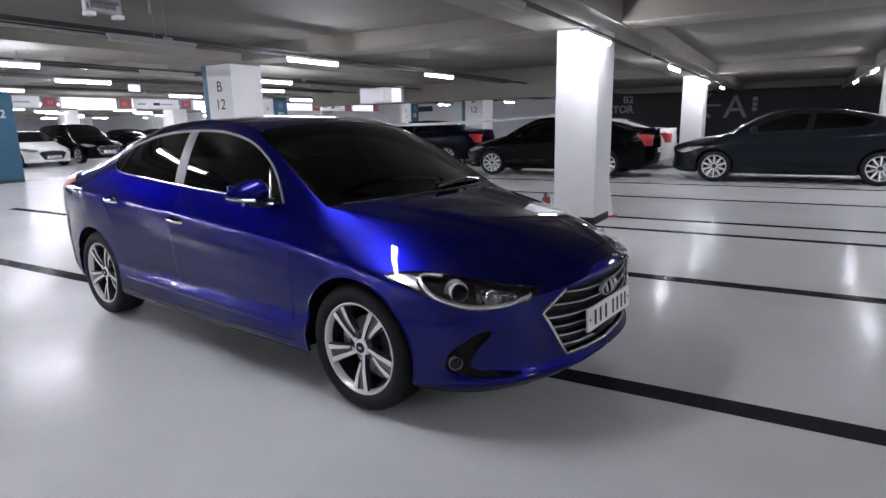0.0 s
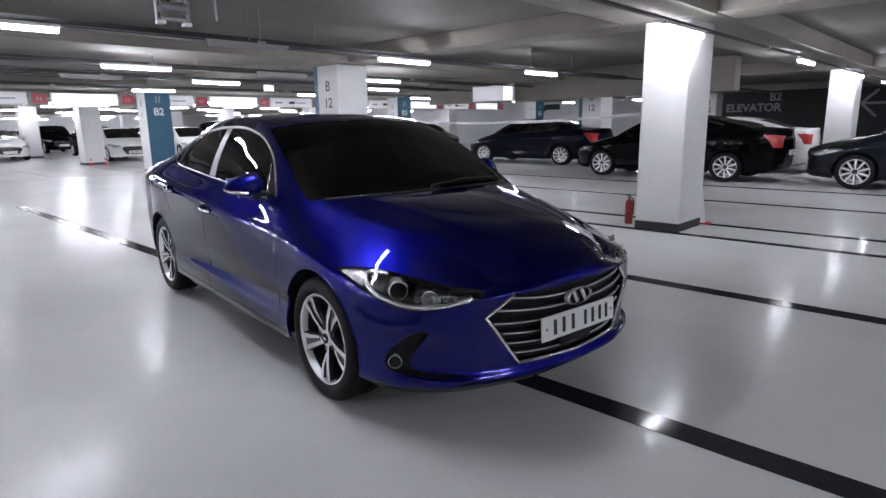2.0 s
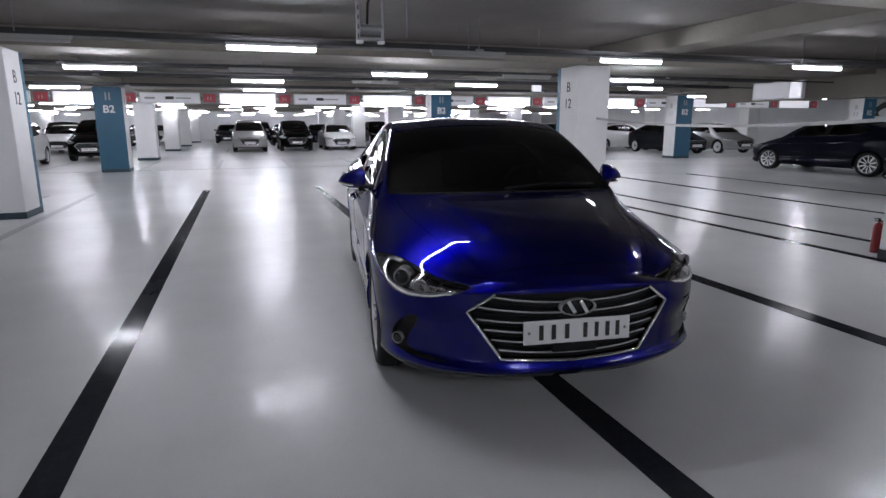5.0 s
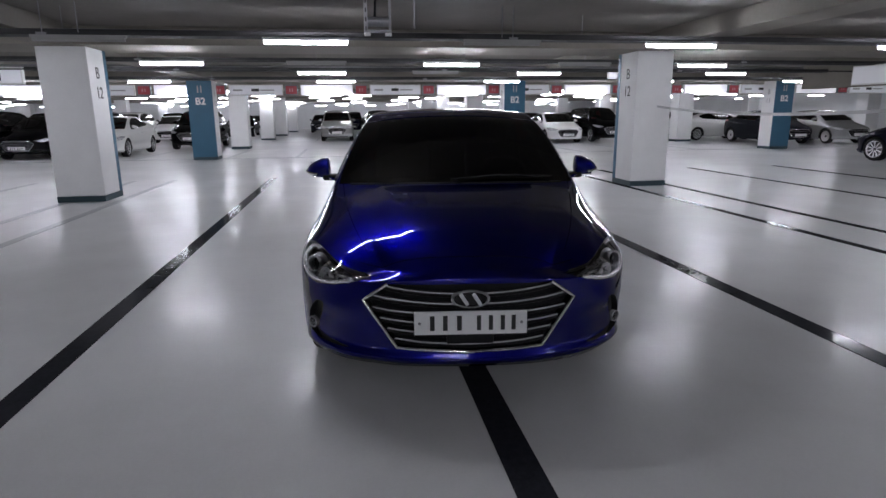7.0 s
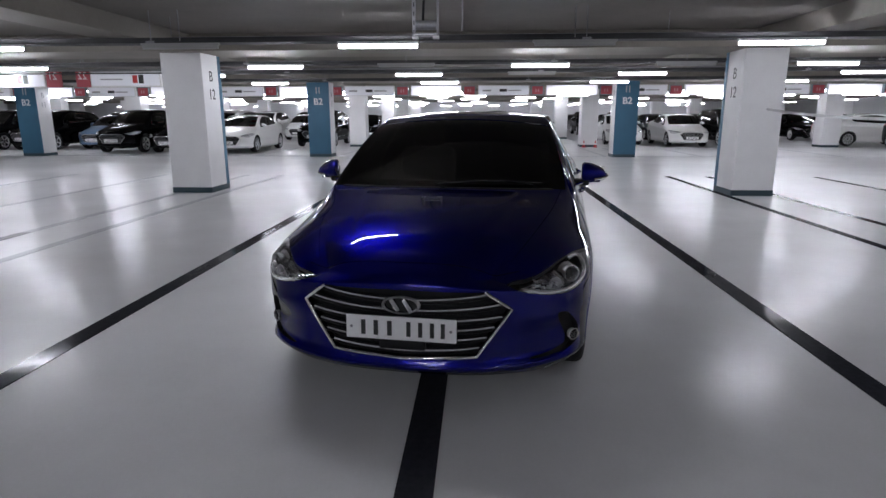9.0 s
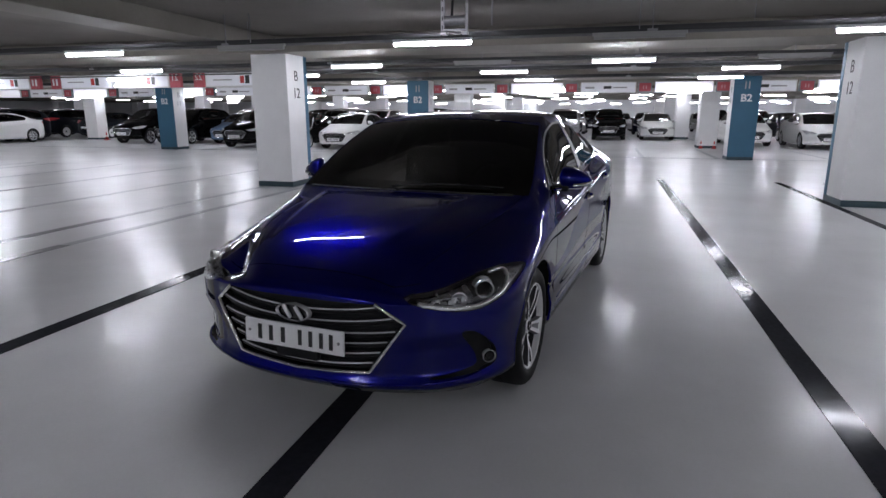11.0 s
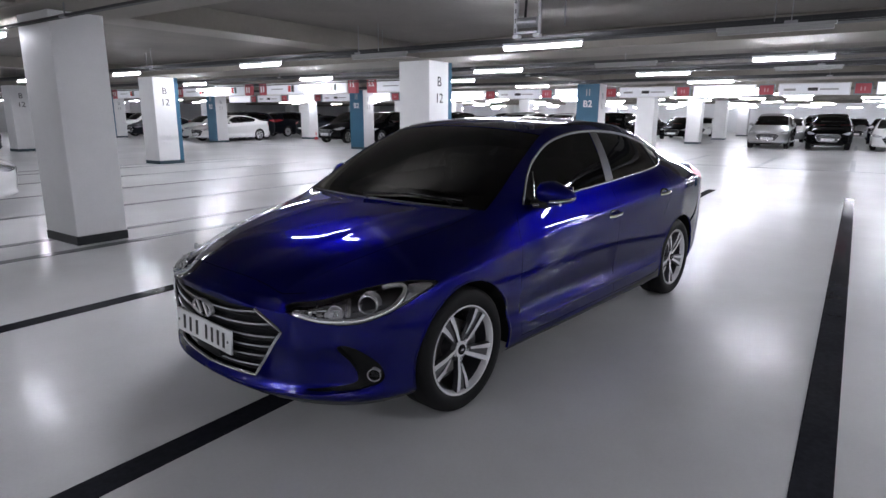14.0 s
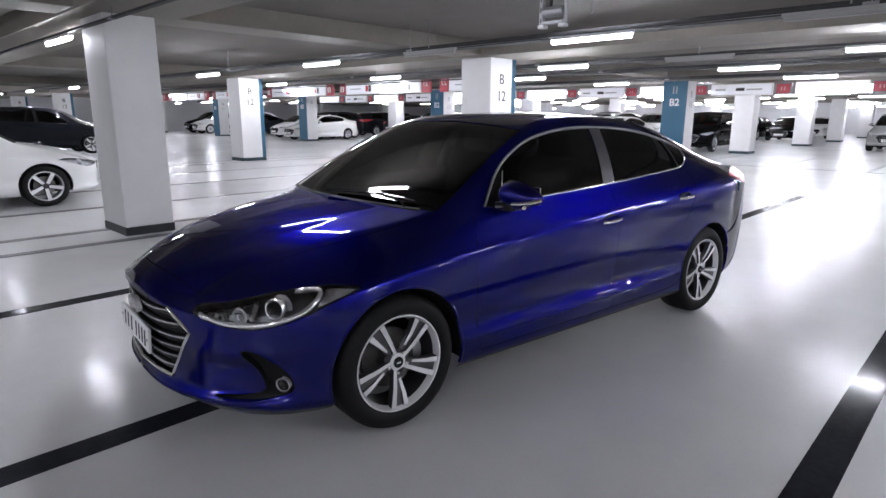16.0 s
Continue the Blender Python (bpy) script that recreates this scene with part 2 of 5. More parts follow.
def lettering(name, text, size, mat, m, label, parent=None, align="CENTER", bold=0.0):
    """Words in the built-in font as a thin mesh."""
    cu = bpy.data.curves.new(name, "FONT")
    cu.body, cu.size, cu.align_x, cu.extrude, cu.offset = text, size, align, 0.002, bold
    tmp = bpy.data.objects.new(name, cu)
    me = bpy.data.meshes.new_from_object(tmp)
    bpy.data.objects.remove(tmp)
    me.materials.append(mat)
    ob = new(name, me)
    ob.matrix_world = m
    if parent:
        ob.parent = parent
    else:
        tagged(ob, label, "lettering")
    return ob


def spline(pts):
    """A smooth curve through points (x, value), with no overshoot."""
    pts = sorted(pts)
    xs, ys = np.array([p[0] for p in pts], float), np.array([p[1] for p in pts], float)
    h, d = np.diff(xs), np.diff(ys) / np.diff(xs)
    m = np.zeros(len(xs))
    for i in range(1, len(xs) - 1):
        if d[i - 1] * d[i] > 0:
            w1, w2 = 2 * h[i] + h[i - 1], h[i] + 2 * h[i - 1]
            m[i] = (w1 + w2) / (w1 / d[i - 1] + w2 / d[i])
    m[0], m[-1] = d[0], d[-1]

    def at(x):
        x = min(max(x, xs[0]), xs[-1])
        i = min(int(np.searchsorted(xs, x, "right")) - 1, len(h) - 1)
        t = (x - xs[i]) / h[i]
        return float((2 * t**3 - 3 * t**2 + 1) * ys[i] + (t**3 - 2 * t**2 + t) * h[i] * m[i] + (3 * t**2 - 2 * t**3) * ys[i + 1] + (t**3 - t**2) * h[i] * m[i + 1])

    return at


def rounded(poly, steps=4, closed=True):
    """Catmull-Rom through the corners of a polygon."""
    out, n = [], len(poly)
    for i in range(n if closed else n - 1):
        p = [Vector(poly[(i + k) % n] if closed else poly[min(max(i + k, 0), n - 1)]) for k in (-1, 0, 1, 2)]
        for s in range(steps):
            t = s / steps
            out.append(0.5 * (2 * p[1] + (p[2] - p[0]) * t + (2 * p[0] - 5 * p[1] + 4 * p[2] - p[3]) * t * t + (3 * p[1] - p[0] - 3 * p[2] + p[3]) * t**3))
    if not closed:
        out.append(Vector(poly[-1]))
    return [tuple(v) for v in out]


def inside(p, poly):
    x, y = p
    c, n = False, len(poly)
    for i in range(n):
        (x0, y0), (x1, y1) = poly[i], poly[i - 1]
        if (y0 > y) != (y1 > y) and x < (x1 - x0) * (y - y0) / (y1 - y0) + x0:
            c = not c
    return c


# ---- the car builder ----
from mathutils.bvhtree import BVHTree
from mathutils.geometry import barycentric_transform

# Curves run over x, from the front axle forwards; half-widths and heights in metres.
UPPER_ROWS = [
    ((0.668, 0.632, 0.646, 0.66, 0.715, 0.80, 0.868, 0.95, 0.965, 0.95), (0.004, 0.0, 0.01, 0.02, 0.03, 0.028, 0.027, 0.03, 0.03, 0.03)),
    ((0.645, 0.61, 0.6225, 0.635, 0.69, 0.77, 0.838, 0.92, 0.935, 0.92), (0.002, 0.0, 0.004, 0.008, 0.014, 0.013, 0.012, 0.014, 0.014, 0.014)),
    ((0.60, 0.58, 0.59, 0.60, 0.62, 0.67, 0.735, 0.78, 0.80, 0.80), (0.0, 0.0, 0.0, 0.0, 0.003, 0.012, 0.010, 0.004, 0.003, 0.003)),
    ((0.50, 0.50, 0.5, 0.50, 0.50, 0.53, 0.56, 0.57, 0.58, 0.60), (0.0, 0.0, 0.0, 0.0, 0.0, 0.010, 0.012, 0.0, 0.0, 0.0)),
]
LOWER_ROWS = [
    ((0.40, 0.40, 0.40, 0.40, 0.40, 0.41, 0.42, 0.42, 0.42, 0.45), (0.008, 0.014, 0.032, 0.012, 0.005, 0.026, 0.032, 0.01, 0.01, 0.01)),
    ((0.31, 0.31, 0.31, 0.31, 0.31, 0.325, 0.335, 0.33, 0.33, 0.35), (0.014, 0.018, 0.034, 0.016, 0.008, 0.010, 0.012, 0.010, 0.02, 0.03)),
    ((0.262, 0.262, 0.268, 0.26, 0.23, 0.23, 0.23, 0.23, 0.25, 0.28), (0.0, -0.004, -0.004, 0.002, 0.02, 0.022, 0.022, 0.02, 0.05, 0.06)),
    ((0.215, 0.20, 0.195, 0.19, 0.18, 0.18, 0.18, 0.18, 0.21, 0.25), (0.05, 0.06, 0.065, 0.07, 0.085, 0.085, 0.085, 0.085, 0.12, 0.14)),
]
SEDAN = {
    "E": [(0.74, 0.47, 0.655), (0.66, 0.575, 0.683), (0.55, 0.665, 0.708), (0.35, 0.762, 0.742), (0.17, 0.80, 0.768), (0.0, 0.815, 0.80), (-0.3, 0.828, 0.862), (-0.6, 0.826, 0.92), (-0.8, 0.822, 0.95), (-1.1, 0.818, 0.976), (-1.56, 0.812, 1.0), (-2.1, 0.80, 1.03), (-2.4, 0.79, 1.055), (-2.7, 0.775, 1.068), (-3.0, 0.752, 1.06), (-3.3, 0.71, 1.035), (-3.5, 0.64, 1.01)],
    "R": [(0.74, 0.40, 0.662), (0.6, 0.46, 0.722), (0.4, 0.535, 0.787), (0.2, 0.595, 0.843), (0.0, 0.64, 0.893), (-0.2, 0.682, 0.945), (-0.29, 0.70, 0.975), (-0.36, 0.698, 1.02), (-0.6, 0.668, 1.165), (-0.8, 0.635, 1.272), (-0.98, 0.605, 1.348), (-1.2, 0.587, 1.395), (-1.6, 0.575, 1.41), (-2.0, 0.57, 1.388), (-2.35, 0.57, 1.325), (-2.7, 0.575, 1.225), (-3.0, 0.58, 1.125), (-3.2, 0.58, 1.07), (-3.5, 0.53, 1.02)],
    "C": [(0.74, 0.692), (0.65, 0.745), (0.5, 0.805), (0.3, 0.862), (0.1, 0.907), (-0.1, 0.947), (-0.29, 0.982), (-0.36, 1.03), (-0.6, 1.182), (-0.8, 1.297), (-0.98, 1.382), (-1.2, 1.425), (-1.6, 1.44), (-2.0, 1.418), (-2.35, 1.358), (-2.7, 1.255), (-3.0, 1.152), (-3.15, 1.10), (-3.25, 1.082), (-3.5, 1.055)],
    "bow": [(0.74, 0.145), (0.6, 0.11), (0.3, 0.10), (0.0, 0.12), (-0.29, 0.14), (-0.6, 0.11), (-0.98, 0.07), (-1.4, 0.0), (-2.2, -0.03), (-3.0, -0.08), (-3.5, -0.16)],
    "W": [(0.79, 0.52), (0.74, 0.62), (0.66, 0.73), (0.54, 0.815), (0.35, 0.878), (0.17, 0.895), (0.0, 0.90), (-0.4, 0.893), (-1.2, 0.898), (-2.0, 0.898), (-2.7, 0.899), (-3.1, 0.872), (-3.3, 0.835), (-3.45, 0.765), (-3.54, 0.68)],
    "front": [(0.0, 0.888), (0.2, 0.877), (0.35, 0.85), (0.52, 0.785)],
    "rear": [(0.0, -3.69), (0.3, -3.665), (0.5, -3.62), (0.68, -3.54)],
    "keys": (0.9, 0.79, 0.66, 0.54, 0.2, -0.4, -1.5, -2.7, -3.3, -3.69),
    "rows": UPPER_ROWS + LOWER_ROWS,
    "glass": (-0.29, -0.98, -2.38, -3.12),
    "window": [(-0.645, 0.985), (-0.80, 0.99), (-1.2, 1.005), (-1.6, 1.024), (-2.0, 1.048), (-2.3, 1.068), (-2.45, 1.09), (-2.54, 1.14), (-2.56, 1.19), (-2.47, 1.226), (-2.2, 1.295), (-1.9, 1.335), (-1.6, 1.348), (-1.3, 1.333), (-1.08, 1.285), (-0.88, 1.20), (-0.745, 1.11)],
    "pillar": ((-1.50, -1.61), (-1.565, -1.665)),
    "divider": (-2.385, -2.36),
    "axles": (0.0, -2.70),
    "tyre": 0.317,
    "arch": 0.352,
    "lamp": [(-0.195, 0.645), (-0.12, 0.612), (0.0, 0.592), (0.13, 0.592), (0.26, 0.625), (0.38, 0.672), (0.47, 0.712), (0.38, 0.728), (0.25, 0.728), (0.10, 0.705), (-0.05, 0.675)],
    "grille": [(0.0, 0.638), (0.38, 0.632), (0.50, 0.543), (0.345, 0.315), (0.0, 0.302)],
    "tail": [(-3.0, 0.99), (-3.12, 1.025), (-3.3, 1.04), (-3.5, 1.03), (-3.62, 1.0), (-3.62, 0.86), (-3.45, 0.87), (-3.3, 0.91), (-3.12, 0.955)],
    "handles": ((-1.40, 0.815), (-2.22, 0.885)),
    "doors": ((-0.45, -1.575, -2.33),),
}
HERO = dict(SEDAN)
HERO.update({
    "R": [(0.74, 0.40, 0.668), (0.62, 0.452, 0.748), (0.5, 0.50, 0.799), (0.35, 0.552, 0.841), (0.2, 0.597, 0.872), (0.0, 0.64, 0.909)] + [(-0.2, 0.70, 0.945), (-0.29, 0.742, 0.966), (-0.36, 0.738, 1.006), (-0.6, 0.700, 1.15), (-0.8, 0.662, 1.256), (-0.98, 0.624, 1.336), (-1.2, 0.597, 1.392)] + SEDAN["R"][12:],
    "E": [(0.74, 0.47, 0.646)] + SEDAN["E"][1:],
    "crease": [(0.74, 0.27), (0.4, 0.34), (0.0, 0.43), (-0.29, 0.50)],
    "bonnet_edge": [(0.74, 0.43), (0.6, 0.50), (0.4, 0.57), (0.2, 0.622), (0.0, 0.665), (-0.2, 0.70), (-0.29, 0.715)],
    "C": [(0.74, 0.697), (0.65, 0.775), (0.5, 0.845), (0.3, 0.895), (0.1, 0.929), (-0.1, 0.957)] + SEDAN["C"][6:],
    "bow": [(0.74, 0.120), (0.6, 0.105)] + SEDAN["bow"][2:],
    "window": [(-0.555, 0.972)] + SEDAN["window"][1:13] + [(-1.29, 1.338), (-1.01, 1.291), (-0.805, 1.206), (-0.675, 1.112)],
    "sail": ((-0.652, 0.965), (-0.748, 1.16)),
    "rows": [
        ((0.662, 0.628, 0.646, 0.66, 0.715, 0.805, 0.885, 0.962, 0.975, 0.955), (0.004, 0.0, 0.01, 0.02, 0.03, 0.030, 0.031, 0.033, 0.031, 0.03)),
        ((0.645, 0.61, 0.6225, 0.635, 0.69, 0.768, 0.845, 0.92, 0.938, 0.92), (0.002, 0.0, 0.004, 0.008, 0.014, 0.0135, 0.013, 0.0155, 0.0145, 0.014)),
        ((0.60, 0.58, 0.59, 0.60, 0.62, 0.68, 0.765, 0.82, 0.82, 0.80), (0.0, 0.0, 0.0, 0.0, 0.003, 0.008, 0.008, 0.005, 0.003, 0.003)),
        ((0.50, 0.50, 0.5, 0.50, 0.50, 0.53, 0.58, 0.60, 0.60, 0.60), (0.0, 0.0, 0.0, 0.0, 0.0, 0.010, 0.014, 0.004, 0.0, 0.0)),
        ((0.40, 0.40, 0.40, 0.40, 0.40, 0.42, 0.44, 0.44, 0.43, 0.45), (0.008, 0.014, 0.032, 0.012, 0.005, 0.026, 0.032, 0.012, 0.01, 0.01)),
        ((0.31, 0.31, 0.31, 0.31, 0.31, 0.335, 0.36, 0.35, 0.33, 0.35), (0.014, 0.018, 0.034, 0.016, 0.008, 0.011, 0.010, 0.009, 0.02, 0.03)),
    ] + LOWER_ROWS[2:],
    "fog": [(0.228, 0.345), (0.212, 0.392), (0.175, 0.432), (0.125, 0.472), (0.085, 0.495), (0.045, 0.500), (0.032, 0.487), (0.052, 0.455), (0.085, 0.415), (0.108, 0.375), (0.116, 0.340), (0.10, 0.318), (0.02, 0.301), (-0.10, 0.292), (-0.09, 0.284), (0.02, 0.287), (0.12, 0.291), (0.195, 0.304), (0.222, 0.321)],
})
SUV = dict(SEDAN)
SUV.update({
    "E": [(x, y, z * 1.0 + 0.10) for x, y, z in SEDAN["E"][:-4]] + [(-2.7, 0.80, 1.20), (-3.0, 0.79, 1.20), (-3.3, 0.75, 1.18), (-3.5, 0.68, 1.15)],
    "R": [(x, y, z + 0.11) for x, y, z in SEDAN["R"][:7]] + [(-0.36, 0.70, 1.13), (-0.6, 0.67, 1.30), (-0.8, 0.645, 1.42), (-0.98, 0.625, 1.51), (-1.2, 0.612, 1.575), (-1.6, 0.60, 1.61), (-2.0, 0.598, 1.61), (-2.6, 0.59, 1.585), (-3.0, 0.585, 1.54), (-3.2, 0.585, 1.47), (-3.35, 0.60, 1.36), (-3.5, 0.62, 1.19)],
    "C": [(x, z + 0.11) for x, z in SEDAN["C"][:7]] + [(-0.36, 1.14), (-0.6, 1.315), (-0.8, 1.445), (-0.98, 1.54), (-1.2, 1.605), (-1.6, 1.645), (-2.0, 1.645), (-2.6, 1.62), (-3.0, 1.575), (-3.2, 1.50), (-3.35, 1.39), (-3.5, 1.21)],
    "rows": [(tuple(z + (0.10 if i < 3 else 0.06) for z in zs), ins) for i, (zs, ins) in enumerate(SEDAN["rows"])],
    "glass": (-0.29, -0.98, -3.16, -3.46),
    "window": [(-0.645, 1.085), (-1.2, 1.105), (-2.0, 1.14), (-2.6, 1.18), (-2.9, 1.21), (-2.98, 1.30), (-2.9, 1.44), (-2.5, 1.51), (-2.0, 1.545), (-1.6, 1.545), (-1.3, 1.52), (-1.08, 1.455), (-0.88, 1.345), (-0.745, 1.22)],
    "tyre": 0.345,
    "arch": 0.385,
    "lamp": [(h, z + 0.10) for h, z in SEDAN["lamp"]],
    "grille": [(y, z + 0.08) for y, z in SEDAN["grille"]],
    "tail": [(x, z + 0.12) for x, z in SEDAN["tail"]],
    "handles": ((-1.40, 0.93), (-2.22, 0.99)),
    "divider": (-2.42, -2.40),
})
SALOON = dict(SEDAN)
SALOON.update({
    "E": SEDAN["E"][:-3] + [(-3.0, 0.765, 1.075), (-3.3, 0.73, 1.065), (-3.5, 0.67, 1.05)],
    "R": SEDAN["R"][:-4] + [(-2.7, 0.575, 1.235), (-3.0, 0.59, 1.14), (-3.2, 0.60, 1.105), (-3.5, 0.56, 1.075)],
    "C": SEDAN["C"][:-5] + [(-2.7, 1.265), (-3.0, 1.17), (-3.15, 1.14), (-3.25, 1.13), (-3.5, 1.115)],
    "tail": [(-3.34, 0.985), (-3.5, 0.99), (-3.62, 0.96), (-3.62, 0.72), (-3.5, 0.73), (-3.44, 0.86)],
})


def side_plane(v):
    return (v.x, v.z)


def nose_plane(v):
    return ((v.y - v.x) * 0.70711, v.z)


def face_plane(v):
    return (v.y, v.z)


def cut(bm, poly, plane, where, closed=True):
    """Cut the faces chosen by where along a polygon drawn in a plane."""
    n = len(poly)
    axis = {side_plane: Vector((0, 1, 0)), face_plane: Vector((1, 0, 0)), nose_plane: Vector((1, 1, 0)).normalized()}[plane]
    lift = {side_plane: lambda p: Vector((p[0], 0, p[1])), face_plane: lambda p: Vector((0, p[0], p[1])), nose_plane: lambda p: Vector((-p[0] * 0.70711, p[0] * 0.70711, p[1]))}[plane]
    for i in range(n if closed else n - 1):
        a, b = Vector(poly[i]), Vector(poly[(i + 1) % n])
        if (b - a).length < 1e-5:
            continue
        d = (b - a).normalized()
        length = (b - a).length
        pick = []
        for f in bm.faces:
            if not where(f):
                continue
            q = [Vector(plane(v.co)) - a for v in f.verts]
            along, off = [p.dot(d) for p in q], [p.x * d.y - p.y * d.x for p in q]
            if max(along) < -0.001 or min(along) > length + 0.001 or min(off) > 1e-6 or max(off) < -1e-6:
                continue
            pick.append(f)
        if not pick:
            continue
        geom = pick + list({e for f in pick for e in f.edges}) + list({v for f in pick for v in f.verts})
        pa, pb = lift(a), lift(b)
        bmesh.ops.bisect_plane(bm, geom=geom, dist=1e-5, plane_co=pa, plane_no=(pb - pa).cross(axis).normalized())


def body_shell(spec, step):
    """Half of the skin, y >= 0: a top sheet of cross sections and a belt round the sides, sharing their edge. Faces carry a zone number."""
    Ey, Ez = spline([(x, y) for x, y, z in spec["E"]]), spline([(x, z) for x, y, z in spec["E"]])
    Ry, Rz = spline([(x, y) for x, y, z in spec["R"]]), spline([(x, z) for x, y, z in spec["R"]])
    Cz, bow, W = spline(spec["C"]), spline(spec["bow"]), spline(spec["W"])
    Fx, Bx = spline(spec["front"]), spline(spec["rear"])
    rows = [(spline(list(zip(spec["keys"], z))), spline(list(zip(spec["keys"], i)))) for z, i in spec["rows"]]
    x0, x1 = 0.74, -3.5
    marks = [x0, *spec["glass"], x1]
    xs = []
    for a, b in zip(marks, marks[1:]):
        n = max(2, int(round((a - b) / step)))
        xs += [a - (a - b) * (i / n) ** (1.35 if a == x0 else 1.0) for i in range(n)]
    xs.append(x1)
    nE, nC = (12, 40) if step < 0.06 else (7, 8)
    crease, rim = (spline(spec["crease"]), spline(spec["bonnet_edge"])) if "crease" in spec else (None, None)

    def relief(x, y):
        """The bonnet's two long creases: a soft one along its middle third, and the roll of its edge to the shut line."""
        back = max(0.0, min(1.0, (x - spec["glass"][0]) / 0.2))
        z = 0.0
        for line, drop, width, front, run in ((crease(x), 0.0095, 0.06, 0.61, 0.24), (rim(x) - 0.022, 0.003, 0.052, 0.66, 0.2)):
            t = min(1.0, max(0.0, (line - y) / width + 0.5))
            f = max(0.0, min(1.0, (front - x) / run))
            z += drop * (t * t * (3 - 2 * t) - 0.5) * f * f * (3 - 2 * f)
        return back * z

    bm = bmesh.new()
    zone = bm.faces.layers.int.new("zone")
    sheet = []
    for x in xs:
        e, r = Vector((x, Ey(x), Ez(x))), Vector((x, Ry(x), Rz(x)))
        out = Vector((0, (r - e).z, -(r - e).y)).normalized()
        if out.z < 0 and out.y < 0:
            out = -out
        rib = []
        for i in range(nE):
            s = i / nE
            bulge = (0.05 * min(1.0, (r - e).length / 0.4)) * (r - e).length * 4 * s * (1 - s) * (1.0 if x > -0.29 else 0.9)
            p = e.lerp(r, s) + out * bulge
            if crease:
                p.z += relief(x, p.y) * s
            rib.append(p)
        for i in range(nC + 1):
            y = r.y * (1 - i / nC)
            w = 1 - (y / r.y) ** (2.8 if crease and x > 0 else 2)
            p = Vector((x + bow(x) * w, y, r.z + (Cz(x) - r.z) * (1 - (y / r.y) ** 2.2)))
            if crease:
                p.z += relief(x, y)
            rib.append(p)
        sheet.append(rib)
    top = [[bm.verts.new(p) for p in rib] for rib in sheet]
    g = spec["glass"]
    for i in range(len(xs) - 1):
        mid = (xs[i] + xs[i + 1]) / 2
        for j in range(nE + nC):
            f = bm.faces.new((top[i][j], top[i][j + 1], top[i + 1][j + 1], top[i + 1][j]))
            across = (j - nE + 0.5) / nC
            if across > 0 and g[1] < mid < g[0]:
                f[zone] = 1
            elif across > 0 and g[3] < mid < g[2] and across > 0.08:
                f[zone] = 2
            elif mid > g[0]:
                f[zone] = 3 if j >= nE else 4
            elif mid < g[3]:
                f[zone] = 5 if j >= nE - 2 else 7
            elif g[2] < mid < g[1] and j >= nE - 1:
                f[zone] = 6
            else:
                f[zone] = 7
    # the belt
    edge = [(top[0][j], "front") for j in range(nE + nC, 0, -1)] + [(top[i][0], "side") for i in range(len(xs))] + [(top[-1][j], "rear") for j in range(1, nE + nC + 1)]
    cols, plan = [], []
    yf, yr = Ey(x0), Ey(x1)
    for v, kind in edge:
        if kind == "front":
            y = v.co.y / yf * spec["front"][-1][0]
            plan.append(Vector((Fx(y), y)))
        elif kind == "rear":
            y = v.co.y / yr * spec["rear"][-1][0]
            plan.append(Vector((Bx(y), y)))
        else:
            x = v.co.x
            s = max(0.0, x / x0)
            t = max(0.0, (-x - 2.9) / 0.6)
            px = x + 0.05 * s * s - 0.04 * t * t
            plan.append(Vector((px, W(px))))
    for _ in range(6):
        plan = [plan[0]] + [(plan[i - 1] + 2 * plan[i] + plan[i + 1]) / 4 for i in range(1, len(plan) - 1)] + [plan[-1]]
    sub = (8, 5, 5, 5, 7, 7, 4, 3) if step < 0.06 else (4, 1, 3, 2, 2, 2, 2, 2)
    n = len(edge)
    for i, (v, kind) in enumerate(edge):
        a, b = plan[max(i - 1, 0)], plan[min(i + 1, n - 1)]
        d = (b - a).normalized()
        inward = Vector((d.y, -d.x))
        if inward.dot(Vector((-1.3, 0)) - plan[i]) < 0:
            inward = -inward
        if i == 0 or i == n - 1:
            inward.y = 0
        keys = [v.co.copy()]
        for zf, inf in rows:
            p = plan[i] + inward * inf(plan[i].x)
            keys.append(Vector((p.x, max(p.y, 0), min(zf(plan[i].x), v.co.z - 0.012))))
        fs = [spline([(k, q[c]) for k, q in enumerate(keys)]) for c in range(3)]
        col = [v]
        for k, m in enumerate(sub):
            for s in range(1, m + 1):
                t = k + s / m
                col.append(bm.verts.new((fs[0](t), fs[1](t) if 0 < i < n - 1 else 0.0, fs[2](t))))
        cols.append(col)
    for i in range(n - 1):
        for k in range(len(cols[0]) - 1):
            f = bm.faces.new((cols[i][k], cols[i][k + 1], cols[i + 1][k + 1], cols[i + 1][k]))
            f[zone] = 8
    bmesh.ops.remove_doubles(bm, verts=bm.verts, dist=0.0004)
    bmesh.ops.recalc_face_normals(bm, faces=bm.faces)
    c = max(bm.faces, key=lambda f: f.calc_center_median().z)
    if c.normal.z < 0:
        bmesh.ops.reverse_faces(bm, faces=bm.faces)
    return bm, zone


